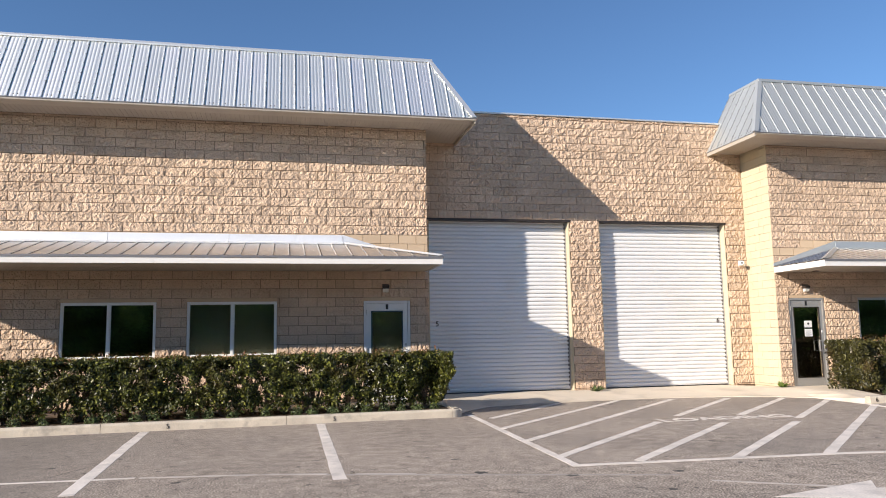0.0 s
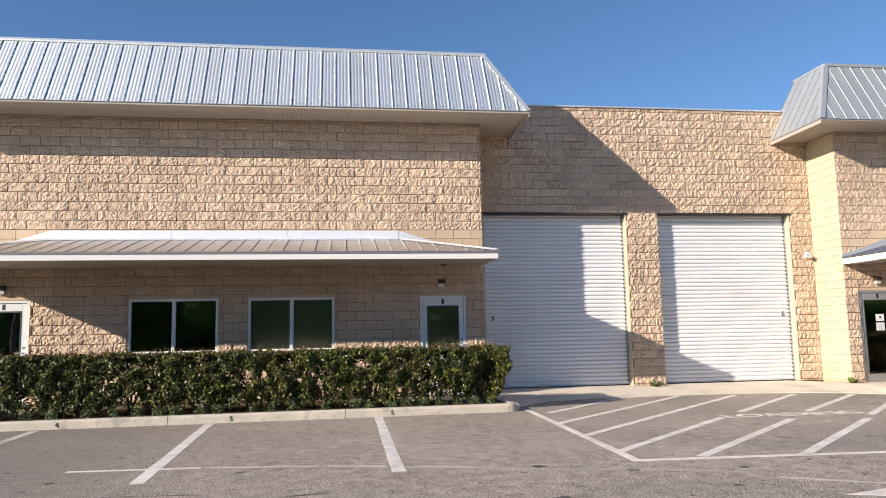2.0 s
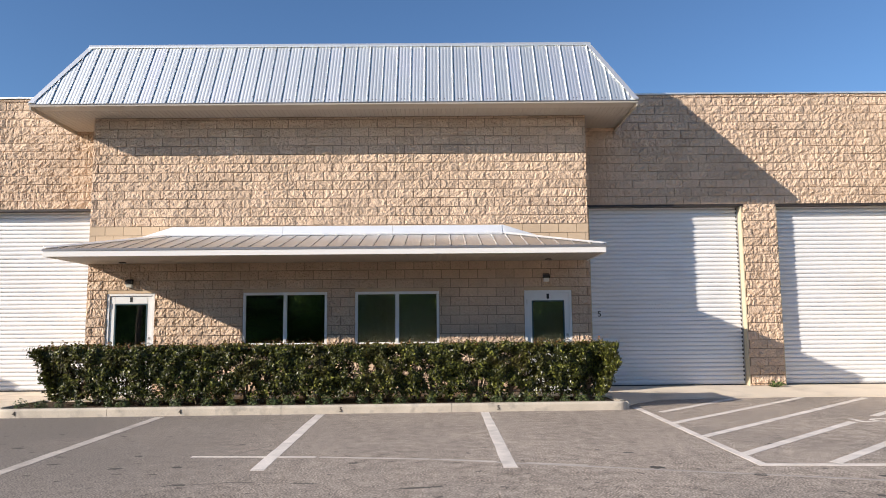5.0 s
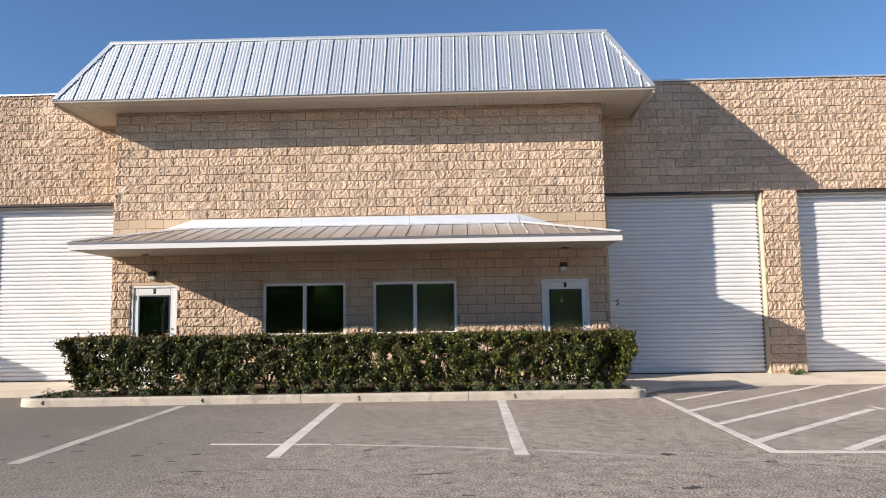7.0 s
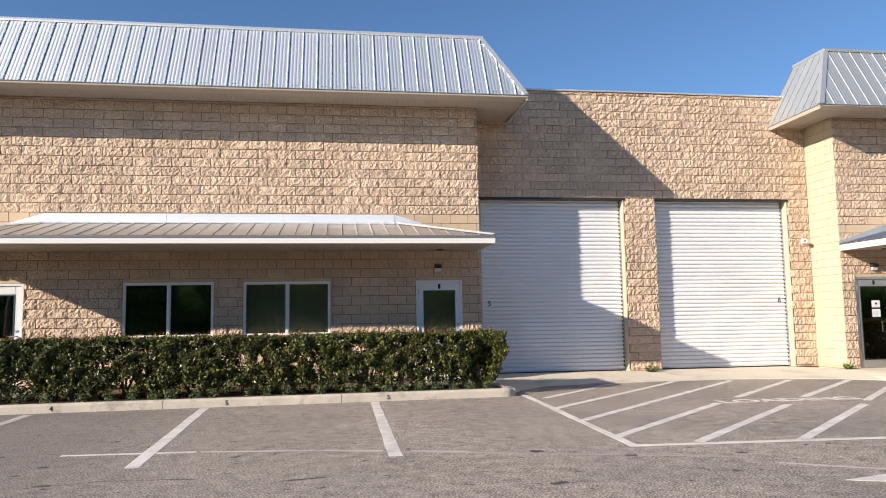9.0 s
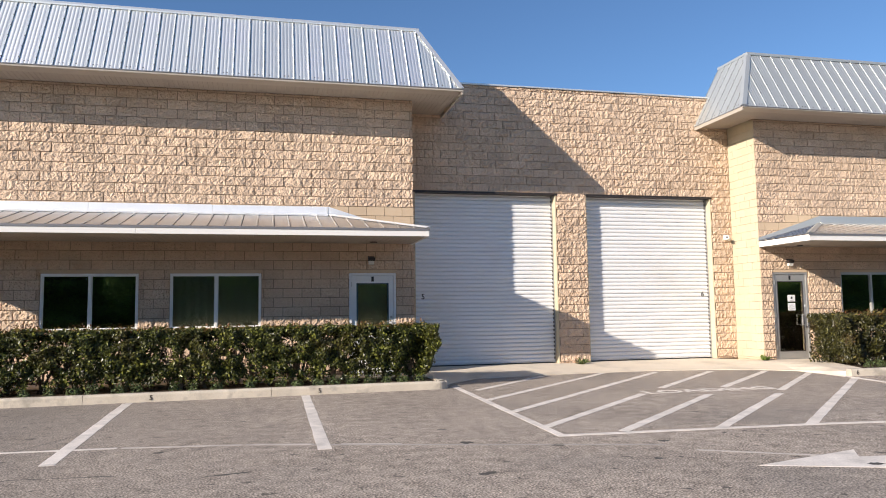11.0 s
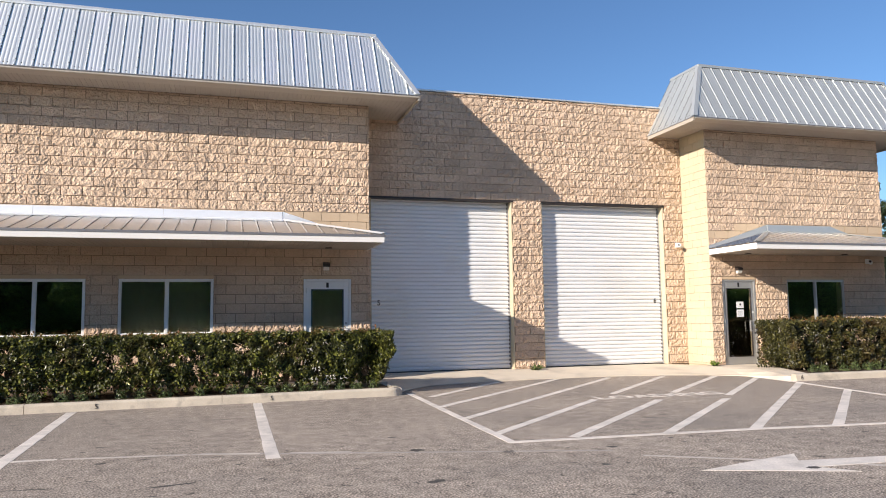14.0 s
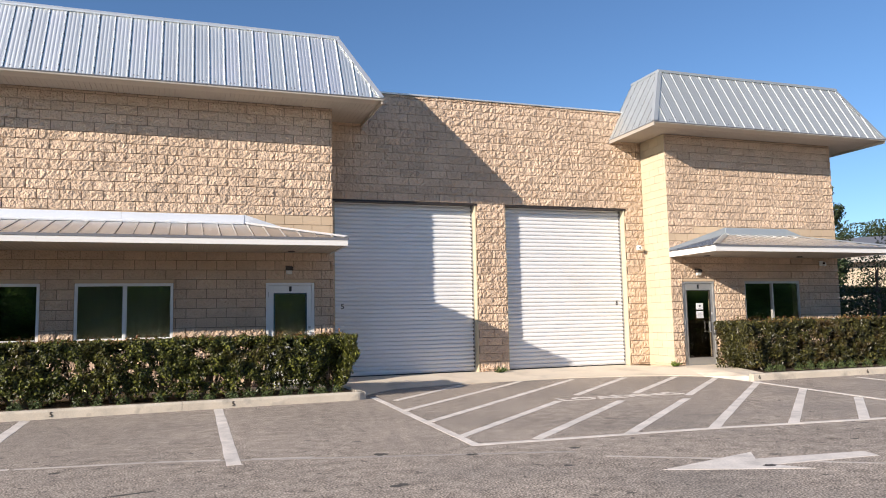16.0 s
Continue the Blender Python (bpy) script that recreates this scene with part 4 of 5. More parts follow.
def shop_door(n, x0, x1, metal, full, label, handle_side):
    d = tagged(empty("door_%d" % n, (x0, 0, BASE)), label, "door", "shop front doors", kind="structure")
    W, Hh = x1 - x0, HEAD - BASE
    f = 0.055
    for a, b, c, e in ((0, f, 0, Hh), (W - f, W, 0, Hh), (f + 0.001, W - f - 0.001, Hh - f, Hh)):
        part("door_frame", box(a, b, 0.012, 0.11, c, e, 0.004), metal, d)
    st = 0.105 if not full else 0.085
    low, head = (0.95, 0.165) if not full else (0.20, 0.17)
    a, b, t = f + 0.004, W - f - 0.004, Hh - f - 0.004
    for p in ((a, a + st, 0.01, t), (b - st, b, 0.01, t), (a + st + 0.001, b - st - 0.001, t - head, t), (a + st + 0.001, b - st - 0.001, 0.01, low)):
        part("door_leaf", box(p[0], p[1], 0.035, 0.08, p[2], p[3], 0.004), metal, d)
    bead, gb = (BRONZE, 0.015) if full else (TEAL, 0.028)
    for p in ((a + st, a + st + gb, low, t - head), (b - st - gb, b - st, low, t - head), (a + st + gb + 0.001, b - st - gb - 0.001, t - head - gb, t - head), (a + st + gb + 0.001, b - st - gb - 0.001, low, low + gb)):
        part("glazing_bead", box(p[0], p[1], 0.030, 0.07, p[2], p[3]), bead, d)
    pane = part("pane", box(a + st, b - st, 0.052, 0.058, low, t - head), GLASS, d)
    pane.visible_shadow = False
    number_bar(d, W / 2, t - head * 0.45, 0.034)
    hx = b - 0.05 if handle_side > 0 else a + 0.05
    if full:
        h = bmesh.new()
        for s in (-1, 1):
            bar("", (hx - 0.01, 0.036, 1.0 + s * 0.14), (hx - 0.01, -0.05, 1.0 + s * 0.14), 0.022, 0.022, None, bm=h)
        bar("", (hx - 0.01, -0.05, 0.84), (hx - 0.01, -0.05, 1.16), 0.026, 0.026, None, bm=h)
        bar("", (hx - 0.15, -0.05, 0.86), (hx - 0.15, -0.05, 1.14), 0.022, 0.022, None, bm=h)
        for s in (-1, 1):
            bar("", (hx - 0.15, -0.05, 1.0 + s * 0.13), (hx - 0.01, -0.05, 1.0 + s * 0.13), 0.02, 0.02, None, bm=h)
        part("door_handle", h, ALU, d, "polished metal pull handle")
        part("lock", box(hx - 0.02, hx + 0.02, 0.022, 0.036, 1.33, 1.39, 0.004), WHITE, d)
        part("notice", box(W / 2 - 0.075, W / 2 + 0.145, 0.047, 0.0505, 1.47, 1.64), PAPER, d, "white paper notice with a dark mark")
        part("notice", box(W / 2 - 0.075, W / 2 + 0.145, 0.047, 0.0505, 1.24, 1.43), PAPER, d, "white paper notice with grey lines")
        part("notice_mark", prism([(W / 2 + 0.04 + 0.03 * math.sin(q), 0.0465, 1.565 + 0.03 * math.cos(q)) for q in [math.pi * 2 * i / 10 for i in range(10)]], (0, -0.002, 0)), BLACK, d)
        for i in range(6):
            part("notice_line", box(W / 2 - 0.05, W / 2 + 0.07 + 0.05 * (i % 2), 0.0445, 0.0465, 1.26 + 0.024 * i, 1.266 + 0.024 * i), ALU, d)
        part("notice_line", box(W / 2 - 0.02, W / 2 + 0.09, 0.0445, 0.0465, 1.495, 1.503), ALU, d)
        part("threshold", box(0.0, W, 0.0, 0.12, -0.012, 0.009), ALU, d)
    else:
        h = bmesh.new()
        bar("", (hx, 0.036, 1.13), (hx, -0.03, 1.13), 0.02, 0.02, None, bm=h)
        bar("", (hx, -0.03, 1.13), (hx - 0.13 * handle_side, -0.03, 1.13), 0.02, 0.02, None, bm=h)
        part("door_handle", h, ALU, d, "satin metal lever handle")
        part("lock", box(hx - 0.025, hx + 0.025, 0.024, 0.036, 1.21, 1.26, 0.004), ALU, d)
    for i in range(3):
        hz = 0.25 + i * 0.83
        gx = f - 0.006 if handle_side > 0 else W - f - 0.006
        part("hinge", box(gx, gx + 0.012, 0.004, 0.03, hz, hz + 0.11), ALU, d)
    return d


shop_door(1, -10.725, -9.672, WHITE, False, "closed white half-glazed metal door in sunlight", 1)
shop_door(2, -1.472, -0.421, WHITE, False, "closed white half-glazed metal door in canopy shade", 1)
shop_door(3, 9.355, 10.40, ALU, True, "closed grey aluminium full-glass door with two notices", 1)

# drawn shades behind two of the panes
for x0, x1, z0, z1 in ((-5.20, -3.40, SILL + 0.02, HEAD - 0.02), (-1.42, -0.47, BASE + 0.95, HEAD - 0.03)):
    bm = bmesh.new()
    n = max(4, int((x1 - x0) / 0.09))
    prism([(x0 + (x1 - x0) * i / n, 0.20 + 0.010 * (i % 2), z0) for i in range(n + 1)] + [(x1, 0.222, z0), (x0, 0.222, z0)], (0, 0, z1 - z0), bm)
    tagged(part("window_shade", bm, SHADE), "drawn grey-green vertical shade behind tinted glass", "blind", "window shades")

bm = bmesh.new()
for i in range(16):
    x = -4.26 + 0.052 * i
    box(x, x + 0.030, 0.160, 0.172, HEAD - 0.36 + 0.03 * ((i * 7) % 4), HEAD - 0.05, bm=bm)
tagged(part("hanging_blind", bm, SHADE), "short hanging slats of a blind behind tinted glass", "blind", kind="stuff")

# rooms behind the glass, their dimness put into near-black surfaces
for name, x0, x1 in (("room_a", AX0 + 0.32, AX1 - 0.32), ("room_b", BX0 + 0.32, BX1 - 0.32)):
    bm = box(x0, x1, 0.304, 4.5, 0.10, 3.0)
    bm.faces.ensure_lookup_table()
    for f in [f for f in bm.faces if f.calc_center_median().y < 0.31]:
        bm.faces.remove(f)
    tagged(part(name, bm, INSIDE), "office interior darkened in colour, behind tinted glass", "room", kind="structure")


def rollup(label, x0, x1, lean=0):
    d = tagged(empty("rollup_door", (x0, DOOR_Y, BASE)), label, "roll-up door", "roll-up doors")
    W, Hh = x1 - x0, OPEN_TOP - BASE
    pitch = 0.1
    n = int(Hh / pitch) + 1
    bm = bmesh.new()
    prof = ((0.010, 0.0), (-0.009, 0.004), (-0.019, 0.014), (-0.0245, 0.032), (-0.0255, 0.048), (-0.0235, 0.066), (-0.017, 0.079), (-0.007, 0.087), (0.010, 0.091), (0.013, 0.093), (0.013, 0.0995), (0.020, 0.0995), (0.020, 0.0))
    prism([(0.03, y, z) for y, z in prof], (W - 0.06, 0, 0), bm)
    bmesh.ops.recalc_face_normals(bm, faces=bm.faces)
    me = bpy.data.meshes.new("slat")
    bm.to_mesh(me)
    bm.free()
    for i in range(n):
        o = link("slat", me, DOOR_WHITE, d)
        o.location = (0, 0, 0.045 + i * pitch)
    part("bottom_bar", box(0.03, W - 0.03, -0.03, 0.02, 0.029, 0.044, 0.004), WHITE, d)
    # black strip put in for the dark gap under the curtain
    part("bottom_seal", box(0.032, W - 0.032, -0.034, 0.015, 0.002, 0.028, 0.004), BLACK, d, "black strip for the shaded gap under the slats")
    for x in (0.0125, W - 0.0285):
        part("guide", box(x, x + 0.016, -0.055, 0.03, 0.0, Hh, 0.003), GUIDE, d)
    # end locks, coloured dark to give the shadowed gaps at the slat ends
    ends = bmesh.new()
    for i in range(n):
        for x in (0.030, W - 0.055):
            box(x, x + 0.025, -0.030, -0.015, 0.105 + i * pitch, 0.155 + i * pitch, bm=ends)
    part("end_locks", ends, BRONZE, d, "cast end locks, dark for the shaded gaps at slat ends")
    part("hood", box(-0.02, W + 0.02, 0.04, 0.45, Hh - 0.02, Hh + 0.4), GUIDE, d)
    return d


rollup("closed white slatted steel roll-up door beside the wide unit", *OPEN1)
rollup("closed white slatted steel roll-up door beside the cream wall", *OPEN2)
rollup("closed white slatted steel roll-up door at the far bay", *OPEN_L)
for x, ch in ((0.43, "5"), (8.13, "6")):
    tagged(lettering("bay_number", ch, 0.18, pose(x, DOOR_Y - 0.026, 1.79, 90, 0, 0), BLACK, 0.004, 0.012), "small dark number on the roll-up door", "number", "bay numbers")


def wall_light(x, z):
    l = tagged(empty("wall_light", (x, 0, z)), "small dark bronze wall light with a white lens", "wall lamp", "wall lights")
    l.scale = (1.05, 1.05, 1.05)
    part("backplate", box(-0.065, 0.065, -0.02, 0.0, -0.03, 0.10, 0.005), BRONZE, l)
    part("housing", prism([(-0.07, -0.021, 0.10), (-0.07, -0.12, 0.06), (-0.07, -0.12, -0.005), (-0.07, -0.021, -0.005)], (0.14, 0, 0)), BRONZE, l)
    part("lens", prism([(-0.06, -0.022, -0.006), (-0.06, -0.11, -0.006), (-0.055, -0.085, -0.07), (-0.055, -0.022, -0.08)], (0.115, 0, 0)), LENS, l)
    sl = tagged(empty("soffit_light", (x, -0.45, 3.018)), "small dark recessed light in the canopy soffit", "ceiling light", "soffit lights")
    part("trim_ring", prism([(0.075 * math.cos(q), 0.075 * math.sin(q), 0.0) for q in [math.pi * 2 * i / 16 for i in range(16)]], (0, 0, -0.018)), BRONZE, sl)


for x, z in ((-0.985, 2.63), (-10.22, 2.57), (9.85, 2.60)):
    wall_light(x, z)
tagged(part("soffit_lamp", prism([(12.9 + 0.08 * math.cos(q), -0.5 + 0.08 * math.sin(q), 3.017) for q in [math.pi * 2 * i / 16 for i in range(16)]], (0, 0, -0.02)), BRONZE), "small dark recessed light in the canopy soffit", "ceiling light", "soffit lights")


def camera_dome(name, at, turn):
    c = tagged(empty(name, at), "small white security camera on a bracket", "camera", "security cameras")
    c.rotation_euler = (0, 0, radians(turn))
    part("base", box(-0.07, 0.07, -0.045, -0.001, -0.07, 0.07, 0.012), WHITE, c)
    part("arm", bar("", (0, -0.045, 0), (0, -0.12, -0.015), 0.035, 0.035, None, bm=bmesh.new()), WHITE, c)
    body = bmesh.new()
    bmesh.ops.create_cone(body, cap_ends=True, segments=14, radius1=0.05, radius2=0.05, depth=0.20, matrix=pose(-0.02, -0.15, -0.03, 80, 0, -50))
    bmesh.ops.bevel(body, geom=[e for e in body.edges if e.calc_face_angle(0) > 0.6], offset=0.012, segments=2, affect='EDGES')
    part("housing", body, WHITE, c)
    eye = bmesh.new()
    bmesh.ops.create_cone(eye, cap_ends=True, segments=14, radius1=0.034, radius2=0.034, depth=0.02, matrix=pose(-0.02, -0.15, -0.03, 80, 0, -50) @ Matrix.Translation((0, 0, 0.10)))
    part("lens", eye, BLACK, c)


camera_dome("security_camera", (8.79, BAY - 0.016, 3.36), 0)
camera_dome("security_camera", (14.15, -0.016, 2.87), 0)

# ---- plants ----
def leaf_cloud(points, normals, size, rnd, aspect=0.55):
    """Two-sided folded leaves: four corners each, as arrays for from_pydata."""
    n = len(points)
    d = rnd.normal(size=(n, 3))
    d -= normals * (d * normals).sum(1)[:, None]
    d /= np.linalg.norm(d, axis=1)[:, None] + 1e-9
    s = np.cross(normals, d)
    L = (size * rnd.uniform(0.65, 1.3, n))[:, None]
    tip, base = points + d * L * 0.5, points - d * L * 0.5
    a = points + s * L * aspect * 0.5 + normals * L * 0.10
    b = points - s * L * aspect * 0.5 + normals * L * 0.10
    verts = np.stack([base, a, tip, b], 1).reshape(-1, 3)
    k = np.arange(n) * 4
    faces = np.concatenate([np.stack([k, k + 1, k + 2], 1), np.stack([k, k + 2, k + 3], 1)])
    return verts, faces


def mesh_from(name, verts, faces, mat, parent=None, label=""):
    me = bpy.data.meshes.new(name)
    me.from_pydata(verts.tolist(), [], faces.tolist())
    me.update()
    return link(name, me, mat, parent, label)


def hedge(name, x0, x1, front, back_y, low, top, count, seed, label, size=0.074, leaf=None, foot=0.10, kind_word='hedge', group='hedges'):
    rnd = np.random.default_rng(seed)
    h = tagged(empty(name, ((x0 + x1) / 2, (front(x0) + back_y) / 2, 0.11)), label, kind_word, group)
    n = count * 3
    # clumps along the run give an uneven outline
    u = rnd.uniform(0, 1, n)
    x = x0 + (x1 - x0) * u
    lump = np.array([noise.noise((a * 1.7, seed, 0)) + 0.7 * noise.noise((a * 5.1, seed, 3)) for a in x])
    lump2 = np.array([noise.noise((a * 2.9, seed + 9, 0)) for a in x])
    zt = top + 0.075 * lump
    face = rnd.choice(4, n, p=[0.50, 0.26, 0.12, 0.12])
    v = rnd.uniform(0, 1, n)
    deep = np.abs(rnd.normal(0, 0.11, n))
    z = low + (zt - low) * v
    fy = np.array([front(a) for a in x]) + 0.05 * lump2 + np.array([0.13 * noise.noise((a * 4.8, b * 5.4, seed + 30)) for a, b in zip(x, z)])
    rise = np.clip((z - low) / (top - low), 0, 1)
    fy = fy + 0.10 * (1 - rise) ** 1.5 + 0.80 * (1 - 0.55 * rise) * (np.clip((x - (x1 - 0.9)) / 0.9, 0, 1) ** 1.6 + np.clip((x0 + 0.9 - x) / 0.9, 0, 1) ** 1.6)
    y = np.where(face == 0, fy + deep, 0)
    y = np.where(face == 1, fy + (back_y - fy) * v, y)
    z = np.where(face == 1, zt - deep * 0.8 + 0.02 * rnd.normal(size=n), z)
    y = np.where(face == 2, back_y - deep, y)
    y = np.where(face == 3, fy + (back_y - fy) * rnd.uniform(0, 1, n), y)
    end = rnd.uniform(0, 1, n) < 0.5
    x = np.where(face == 3, np.where(end, x0 + deep + 0.38 * (1 - rise) ** 1.4, x1 - deep - 0.25 * (1 - rise) ** 1.5) + np.array([0.16 * noise.noise((b * 3.1, c * 2.0, seed + 50)) for b, c in zip(z, y)]), x)
    # rounded shoulders
    sh = np.clip((z - (zt - 0.12)) / 0.12, 0, 1)
    y = np.where((face == 0), y + 0.06 * sh * sh, y)
    # the lower part is thin, with holes
    hole = np.array([noise.noise((a * 2.3, b * 3.2, seed)) + 0.7 * noise.noise((a * 6.1, b * 7.3, seed + 4)) for a, b in zip(x, z)])
    dens = np.clip(foot + (z - low) / (top - low) * 1.9, 0, 1)
    keep = rnd.uniform(0, 1, n) < dens * np.where((face == 0) | (face == 2), np.clip(1.0 + 2.3 * hole, 0.03, 1), 1)
    idx = np.nonzero(keep)[0][:count]
    p = np.stack([x, y, z], 1)[idx]
    base_n = np.array([[0, -1, 0.35], [0, -0.2, 1], [0, 1, 0.3], [1, 0, 0.3]])[face[idx]]
    base_n[(face[idx] == 3) & end[idx], 0] = -1
    nrm = base_n + rnd.normal(0, 0.65, (len(idx), 3))
    nrm /= np.linalg.norm(nrm, axis=1)[:, None]
    c = np.array(h.location)
    verts, faces = leaf_cloud(p, nrm, size, rnd)
    mesh_from("foliage", verts - c, faces, leaf or LEAF, h)
    # new shoots that stick out at the top
    m = int((x1 - x0) * 46)
    xs = rnd.uniform(x0, x1, m)
    ps = np.stack([xs, np.array([front(a) for a in xs]) + rnd.uniform(0.0, 0.8, m) * (back_y - front(x0)), top + np.array([0.075 * (noise.noise((a * 1.7, seed, 0)) + 0.7 * noise.noise((a * 5.1, seed, 3))) for a in xs])], 1)
    tall = rnd.uniform(0.2, 1.0, m) ** 2 * 1.5
    pts = np.concatenate([ps + np.stack([rnd.normal(0, 0.015, m), rnd.normal(0, 0.015, m), dz * tall], 1) for dz in (0.0, 0.03, 0.06, 0.085)])
    nn = rnd.normal(0, 1, (len(pts), 3)) + np.array([0, -0.4, 0.3])
    nn /= np.linalg.norm(nn, axis=1)[:, None]
    verts, faces = leaf_cloud(pts, nn, size * 0.8, rnd)
    mesh_from("new_growth", verts - c, faces, LEAF_TIP, h)
    # stems
    bm = bmesh.new()
    r2 = random.Random(seed)
    k = int((x1 - x0) / 0.33)
    for i in range(k):
        sx = x0 + 0.75 + (x1 - x0 - 1.2) * i / max(1, k - 1) + r2.uniform(-0.08, 0.08)
        sy = (front(sx) + back_y) / 2 + r2.uniform(-0.12, 0.12)
        for j in range(8):
            a = Vector((sx + r2.uniform(-0.03, 0.03), sy, 0.10)) - h.location
            b = Vector((sx + r2.uniform(-0.28, 0.28), sy + r2.uniform(-0.42, 0.20), top - r2.uniform(0.15, 0.5))) - h.location
            mid = (a + b) / 2 + Vector((r2.uniform(-0.06, 0.06), r2.uniform(-0.06, 0.06), 0.05))
            bar("", a, mid, 0.022, 0.022, None, bm=bm)
            bar("", mid, b, 0.012, 0.012, None, bm=bm)
    part("woody_base", bm, TWIG, h)["kind"] = "stuff"
    return h


hedge("hedge", -11.08, 0.08, lambda x: kerb_y(x) + 0.50, -1.12, 0.19, 1.205, 118000, 4, "long clipped hedge of small glossy dark-green leaves, thin at its foot", size=0.066)
hedge("hedge", 9.48, 20.0, lambda x: -2.08 - 0.02 * (x - 9.5), -1.02, 0.16, 1.27, 90000, 8, "dense clipped hedge with reddish-brown tips beside the glass door", leaf=LEAF_B, foot=0.45)


def tuft(x, y, r, hgt, seed, name="groundcover_plant", label="low green groundcover plant along the kerb", z0=0.105, size=0.05):
    rnd = np.random.default_rng(seed)
    n = int(160 * r / 0.15)
    th, ph = rnd.uniform(0, 2 * np.pi, n), np.arccos(rnd.uniform(0, 1, n))
    rad = rnd.uniform(0.5, 1, n)
    p = np.stack([r * np.sin(ph) * np.cos(th) * rad, r * np.sin(ph) * np.sin(th) * rad * 0.8, hgt * np.cos(ph) * rad + 0.01], 1)
    nrm = p / (np.linalg.norm(p, axis=1)[:, None] + 1e-6) + rnd.normal(0, 0.5, (n, 3))
    nrm /= np.linalg.norm(nrm, axis=1)[:, None]
    verts, faces = leaf_cloud(p, nrm, size, rnd, 0.35)
    o = mesh_from(name, verts, faces, LEAF_LOW)
    o.location = (x, y, z0)
    return tagged(o, label, "plant", "low plants")


rt = random.Random(12)
protos = [tuft(-0.35 - i * 0.33, kerb_y(-0.35 - i * 0.33) + 0.26, rt.uniform(0.12, 0.17), rt.uniform(0.16, 0.24), 40 + i) for i in range(6)]
x = -2.3
while x > -11.3:
    r = rt.choice(protos)
    copy_thing(r, pose(x, kerb_y(x) + 0.27 + rt.uniform(-0.03, 0.05), 0.105, 0, 0, rt.uniform(0, 360)))
    x -= rt.uniform(0.26, 0.62)
x = 9.75
while x < 19:
    copy_thing(rt.choice(protos), pose(x, -2.45 + rt.uniform(-0.10, 0.10), 0.105, 0, 0, rt.uniform(0, 360)))
    x += rt.uniform(0.25, 0.5)


def weed(x, y, z, seed, leaf=None):
    r = random.Random(seed)
    verts, faces = [], []
    for i in range(16):
        a, l = r.uniform(0, 6.28), r.uniform(0.10, 0.24)
        d = Vector((math.cos(a) * 0.6, math.sin(a) * 0.6 - 0.15, r.uniform(0.3, 1.0))).normalized()
        s = d.cross(Vector((0, 0, 1))).normalized() * 0.016
        m = d * l * 0.55 + Vector((0, 0, 0.02))
        t = d * l + Vector((0, 0, -0.03))
        k = len(verts)
        verts += [(0, 0, 0), m - s, t, m + s]
        faces += [(k, k + 1, k + 2), (k, k + 2, k + 3)]
    o = raw("weed", verts, faces, leaf or LEAF_LOW)
    o.location = (x, y, z)
    tagged(o, "small green weed growing at the foot of the wall", "plant", "weeds")


weed(4.33, 0.84, BASE - 0.02, 1)
weed(4.42, 0.83, BASE - 0.02, 2)
weed(8.90, -0.08, BASE - 0.02, 3, LEAF_WEED)
weed(8.94, -0.10, BASE - 0.02, 5, LEAF_WEED)


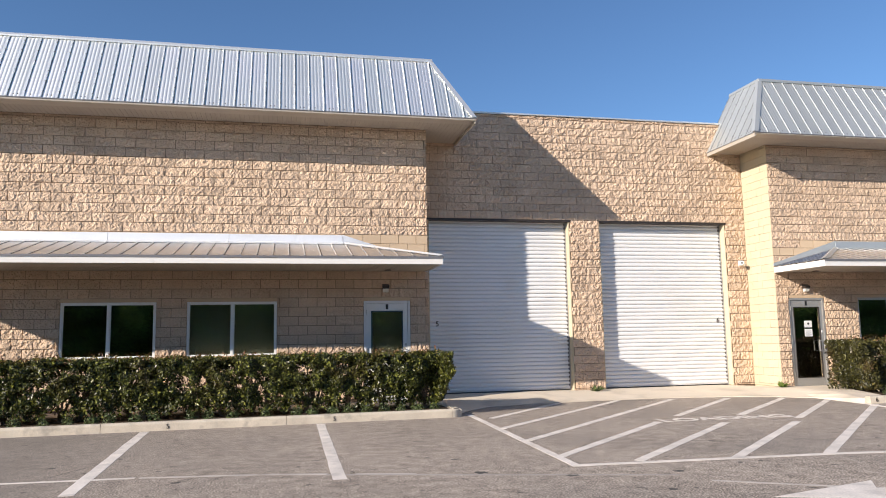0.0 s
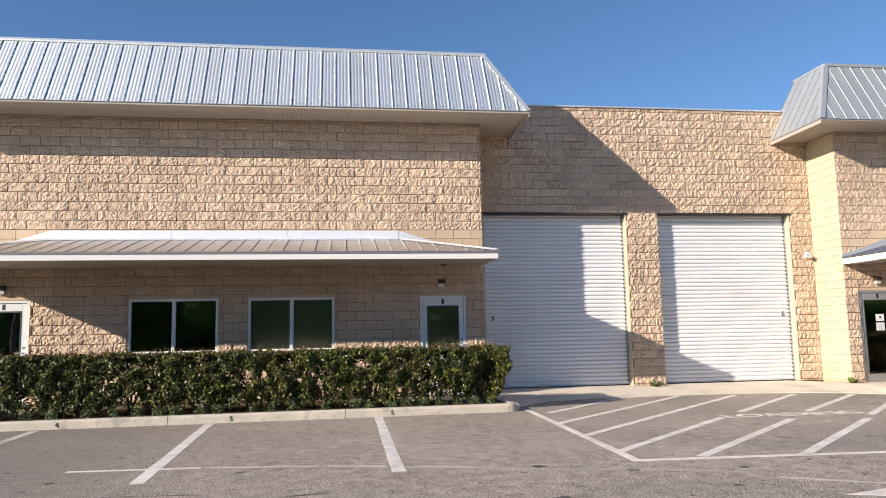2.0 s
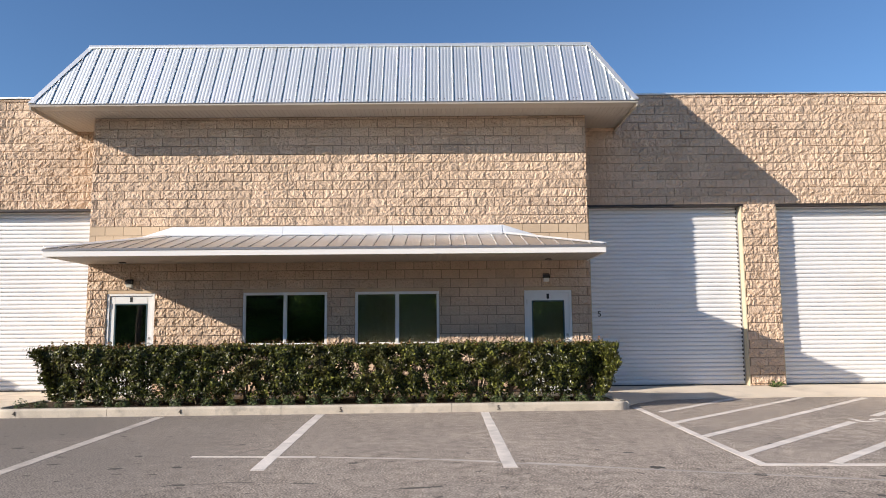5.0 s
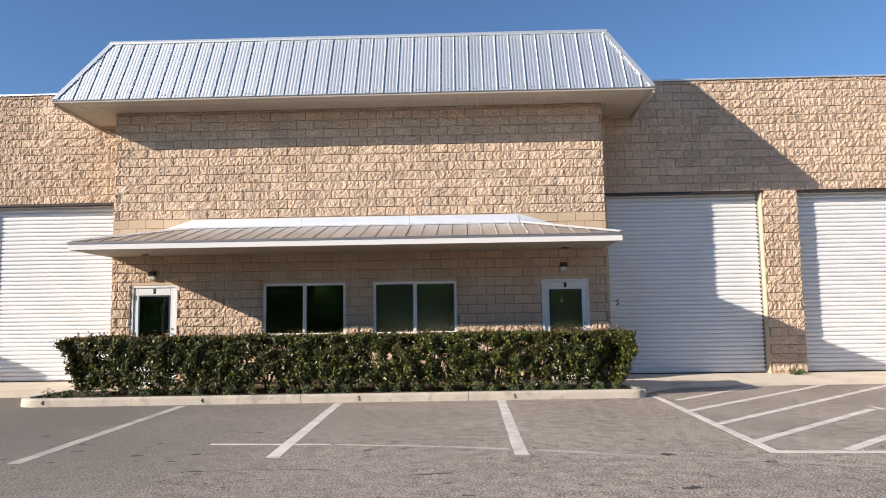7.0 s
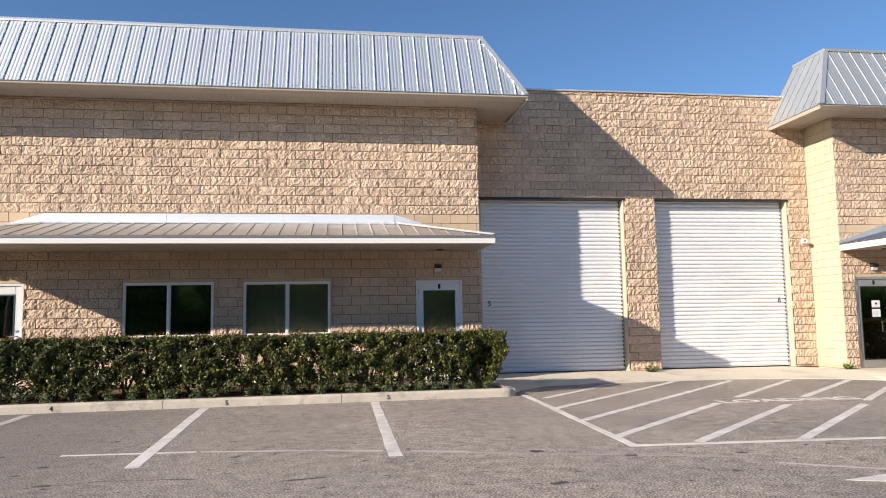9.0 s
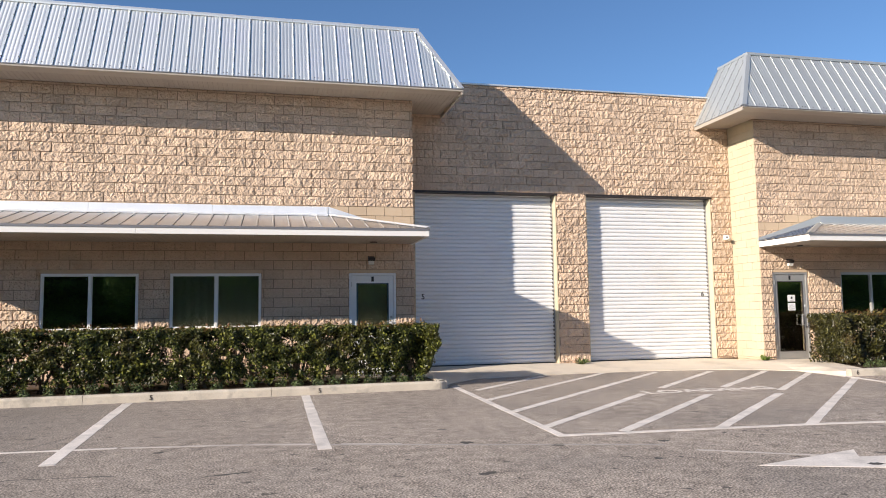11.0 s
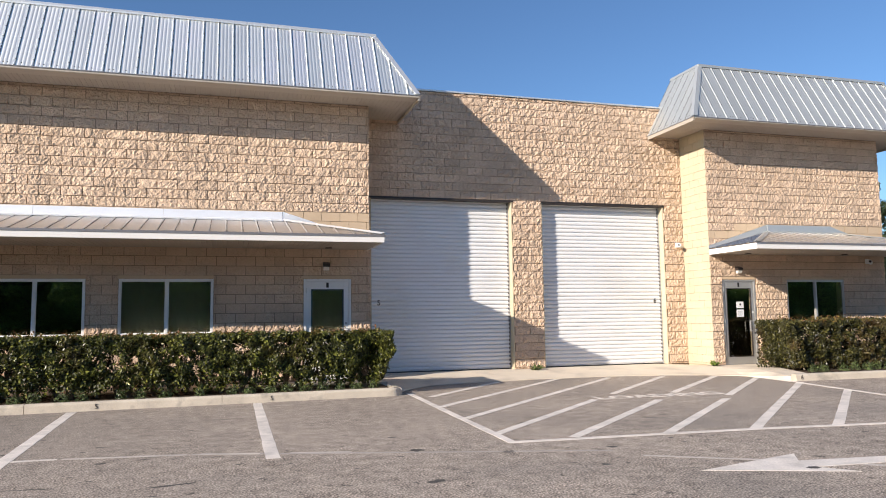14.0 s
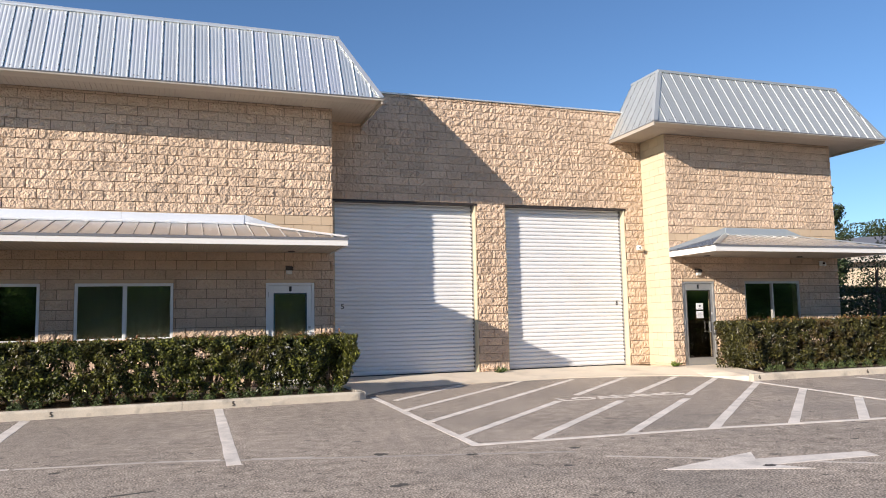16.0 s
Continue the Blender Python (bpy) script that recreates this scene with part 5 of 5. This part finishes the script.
def tree(at, height, crown_r, seed, label, leaves=9000, leaf=0.16, crown_low=0.32, squash=1.0):
    r = random.Random(seed)
    rnd = np.random.default_rng(seed)
    t = tagged(empty("tree", at), label, "tree", "trees")
    bm = bmesh.new()

    def limb(a, b, ra, rb, n=5, wob=0.12):
        prev = None
        length = (b - a).length
        for i in range(n + 1):
            s = i / n
            p = a.lerp(b, s) + Vector((r.uniform(-1, 1), r.uniform(-1, 1), 0)) * wob * length * 0.25 * (0 < i < n)
            rad = ra + (rb - ra) * s
            ring = [bm.verts.new(p + Vector((rad * math.cos(q), rad * math.sin(q), 0))) for q in [math.pi * 2 * j / 7 for j in range(7)]]
            if prev:
                for j in range(7):
                    bm.faces.new((prev[j], prev[(j + 1) % 7], ring[(j + 1) % 7], ring[j]))
            prev = ring
    trunk_top = Vector((r.uniform(-0.2, 0.2), r.uniform(-0.2, 0.2), height * 0.72))
    limb(Vector((0, 0, 0)), trunk_top, height * 0.022, height * 0.008, 7, 0.08)
    centres = []
    for i in range(16):
        s = crown_low + (0.70 - crown_low) * i / 15
        a = trunk_top * (s / 0.72)
        q = i * 2.4 + r.uniform(-0.4, 0.4)
        reach = crown_r * r.uniform(0.45, 1.0)
        b = a + Vector((math.cos(q) * reach, math.sin(q) * reach, height * r.uniform(0.08, 0.25)))
        limb(a, b, height * 0.008, height * 0.002, 4, 0.25)
        centres += [(b, r.uniform(0.20, 0.36)), (a.lerp(b, 0.6), r.uniform(0.18, 0.30))]
    for i in range(5):
        centres.append((Vector((r.uniform(-0.4, 0.4) * crown_r, r.uniform(-0.4, 0.4) * crown_r, height * r.uniform(0.78, 0.97))), r.uniform(0.16, 0.28)))
    part("trunk", bm, BARK, t)
    pts, nrm = [], []
    each = leaves // len(centres)
    for c, s in centres:
        n = each
        d = rnd.normal(size=(n, 3))
        d /= np.linalg.norm(d, axis=1)[:, None]
        p = np.array(c) + d * (crown_r * s * 1.5 * rnd.uniform(0.3, 1.0, n) ** 0.6)[:, None] * np.array([1, 1, 0.75 * squash])
        pts.append(p)
        nrm.append(d + rnd.normal(0, 0.6, (n, 3)) + np.array([0, 0, 0.4]))
    pts, nrm = np.concatenate(pts), np.concatenate(nrm)
    pts[:, 2] = np.minimum(pts[:, 2], height)
    nrm /= np.linalg.norm(nrm, axis=1)[:, None]
    verts, faces = leaf_cloud(pts, nrm, leaf, rnd)
    mesh_from("crown", verts, faces, LEAF_TREE, t)
    return t


TREE = "leafy dark-green tree with an open uneven crown"
far_tree = tree((27.15, 11.5, 0), 7.75, 0.95, 21, "tall narrow dark-green tree beyond the row", 5200, 0.17, 0.2, 1.5)
bush = tree((21.5, 4.6, 0), 4.3, 1.7, 22, "broad bushy tree with bare twigs in front of a pale building", 2100, 0.11, 0.10)
for x, y, q in ((25.5, 7.6, 70),):
    copy_thing(bush, pose(x, y, -0.6, 0, 0, q))
wide = tree((48, 27, 0), 8.5, 3.4, 23, TREE, 7000, 0.22, 0.2)
for x, y, q in ((44, 30, 40), (55, 31, 100), (60, 36, 200), (41, 26, 300)):
    copy_thing(wide, pose(x, y, 0, 0, 0, q))
for i in range(15):
    copy_thing(wide, pose(-52 + i * 7.2 + rt.uniform(-1.5, 1.5), -38 + rt.uniform(-3, 3), 0, 0, 0, rt.uniform(0, 360)))
def shrub_belt():
    """Dense scrub along the far side of the lot, behind the stand."""
    rnd = np.random.default_rng(77)
    n = 115000
    x = rnd.uniform(-48, 48, n)
    top = np.array([4.2 + 1.6 * noise.noise((a * 0.16, 5, 0)) + 0.8 * noise.noise((a * 0.6, 2, 0)) for a in x])
    z = top * rnd.uniform(0, 1, n) ** 0.8
    y = -33.5 + rnd.normal(0, 0.8, n) + np.array([2.8 * noise.noise((a * 0.45, b * 0.5, 1)) + 0.8 * noise.noise((a * 1.3, b * 1.2, 6)) for a, b in zip(x, z)])
    nrm = rnd.normal(0, 0.7, (n, 3)) + np.array([0, 1, 0.5])
    nrm /= np.linalg.norm(nrm, axis=1)[:, None]
    verts, faces = leaf_cloud(np.stack([x, y, z], 1), nrm, 0.19, rnd)
    # unseen backing of large leaves, added to block sky in the pane reflections
    m = 26000
    xb, zb = rnd.uniform(-48, 48, m), 6.0 * rnd.uniform(0, 1, m)
    nb = rnd.normal(0, 0.3, (m, 3)) + np.array([0, 1, 0.2])
    nb /= np.linalg.norm(nb, axis=1)[:, None]
    v2, f2 = leaf_cloud(np.stack([xb, -36.0 + rnd.normal(0, 0.5, m), zb], 1), nb, 0.6, rnd, 0.8)
    faces = np.concatenate([faces, f2 + len(verts)])
    verts = np.concatenate([verts, v2])
    tagged(mesh_from("scrub", verts, faces, LEAF_SCRUB), "dense green scrub along the far side of the lot", "shrubs", kind="stuff")


shrub_belt()
# out of view, added only to throw a soft shadow on the asphalt
shade = tree((-18.3, -20.4, 0), 7.4, 2.2, 24, TREE, 6000, 0.18, 0.4)


hedge("shrub_row", 20.5, 33.0, lambda x: 7.2, 8.6, 0.1, 2.45, 26000, 15, "dense dark shrubs in front of a pale building", 0.15, LEAF_TREE, 0.6, "shrub", "far shrubs")


def far_house():
    h = tagged(empty("far_building", (36, 17, 0)), "low cream stucco building with a grey metal roof", "building")
    h.rotation_euler = (0, 0, radians(-45))
    part("wall", box(-14, 14, 0, 10, 0, 4.6), STUCCO, h)
    part("roof", prism([(-14.6, -0.7, 4.6), (-14.6, 10.7, 4.6), (-14.6, 5, 6.4)], (29.2, 0, 0)), DARK_TRIM, h)
    part("fascia", box(-14.6, 14.6, -0.78, -0.71, 4.4, 4.75), EAVE, h)
    for i in range(6):
        wx = -12 + i * 4.4
        w = part("window", box(wx, wx + 1.6, -0.03, 0.04, 1.0, 2.3), GLASS, h)
        part("frame", box(wx - 0.06, wx + 1.66, -0.05, -0.031, 2.3, 2.38), WHITE, w)


far_house()

# ---- blocks of the walls ----
bpy.context.view_layer.update()
for job in PENDING:
    lay_now(*job)
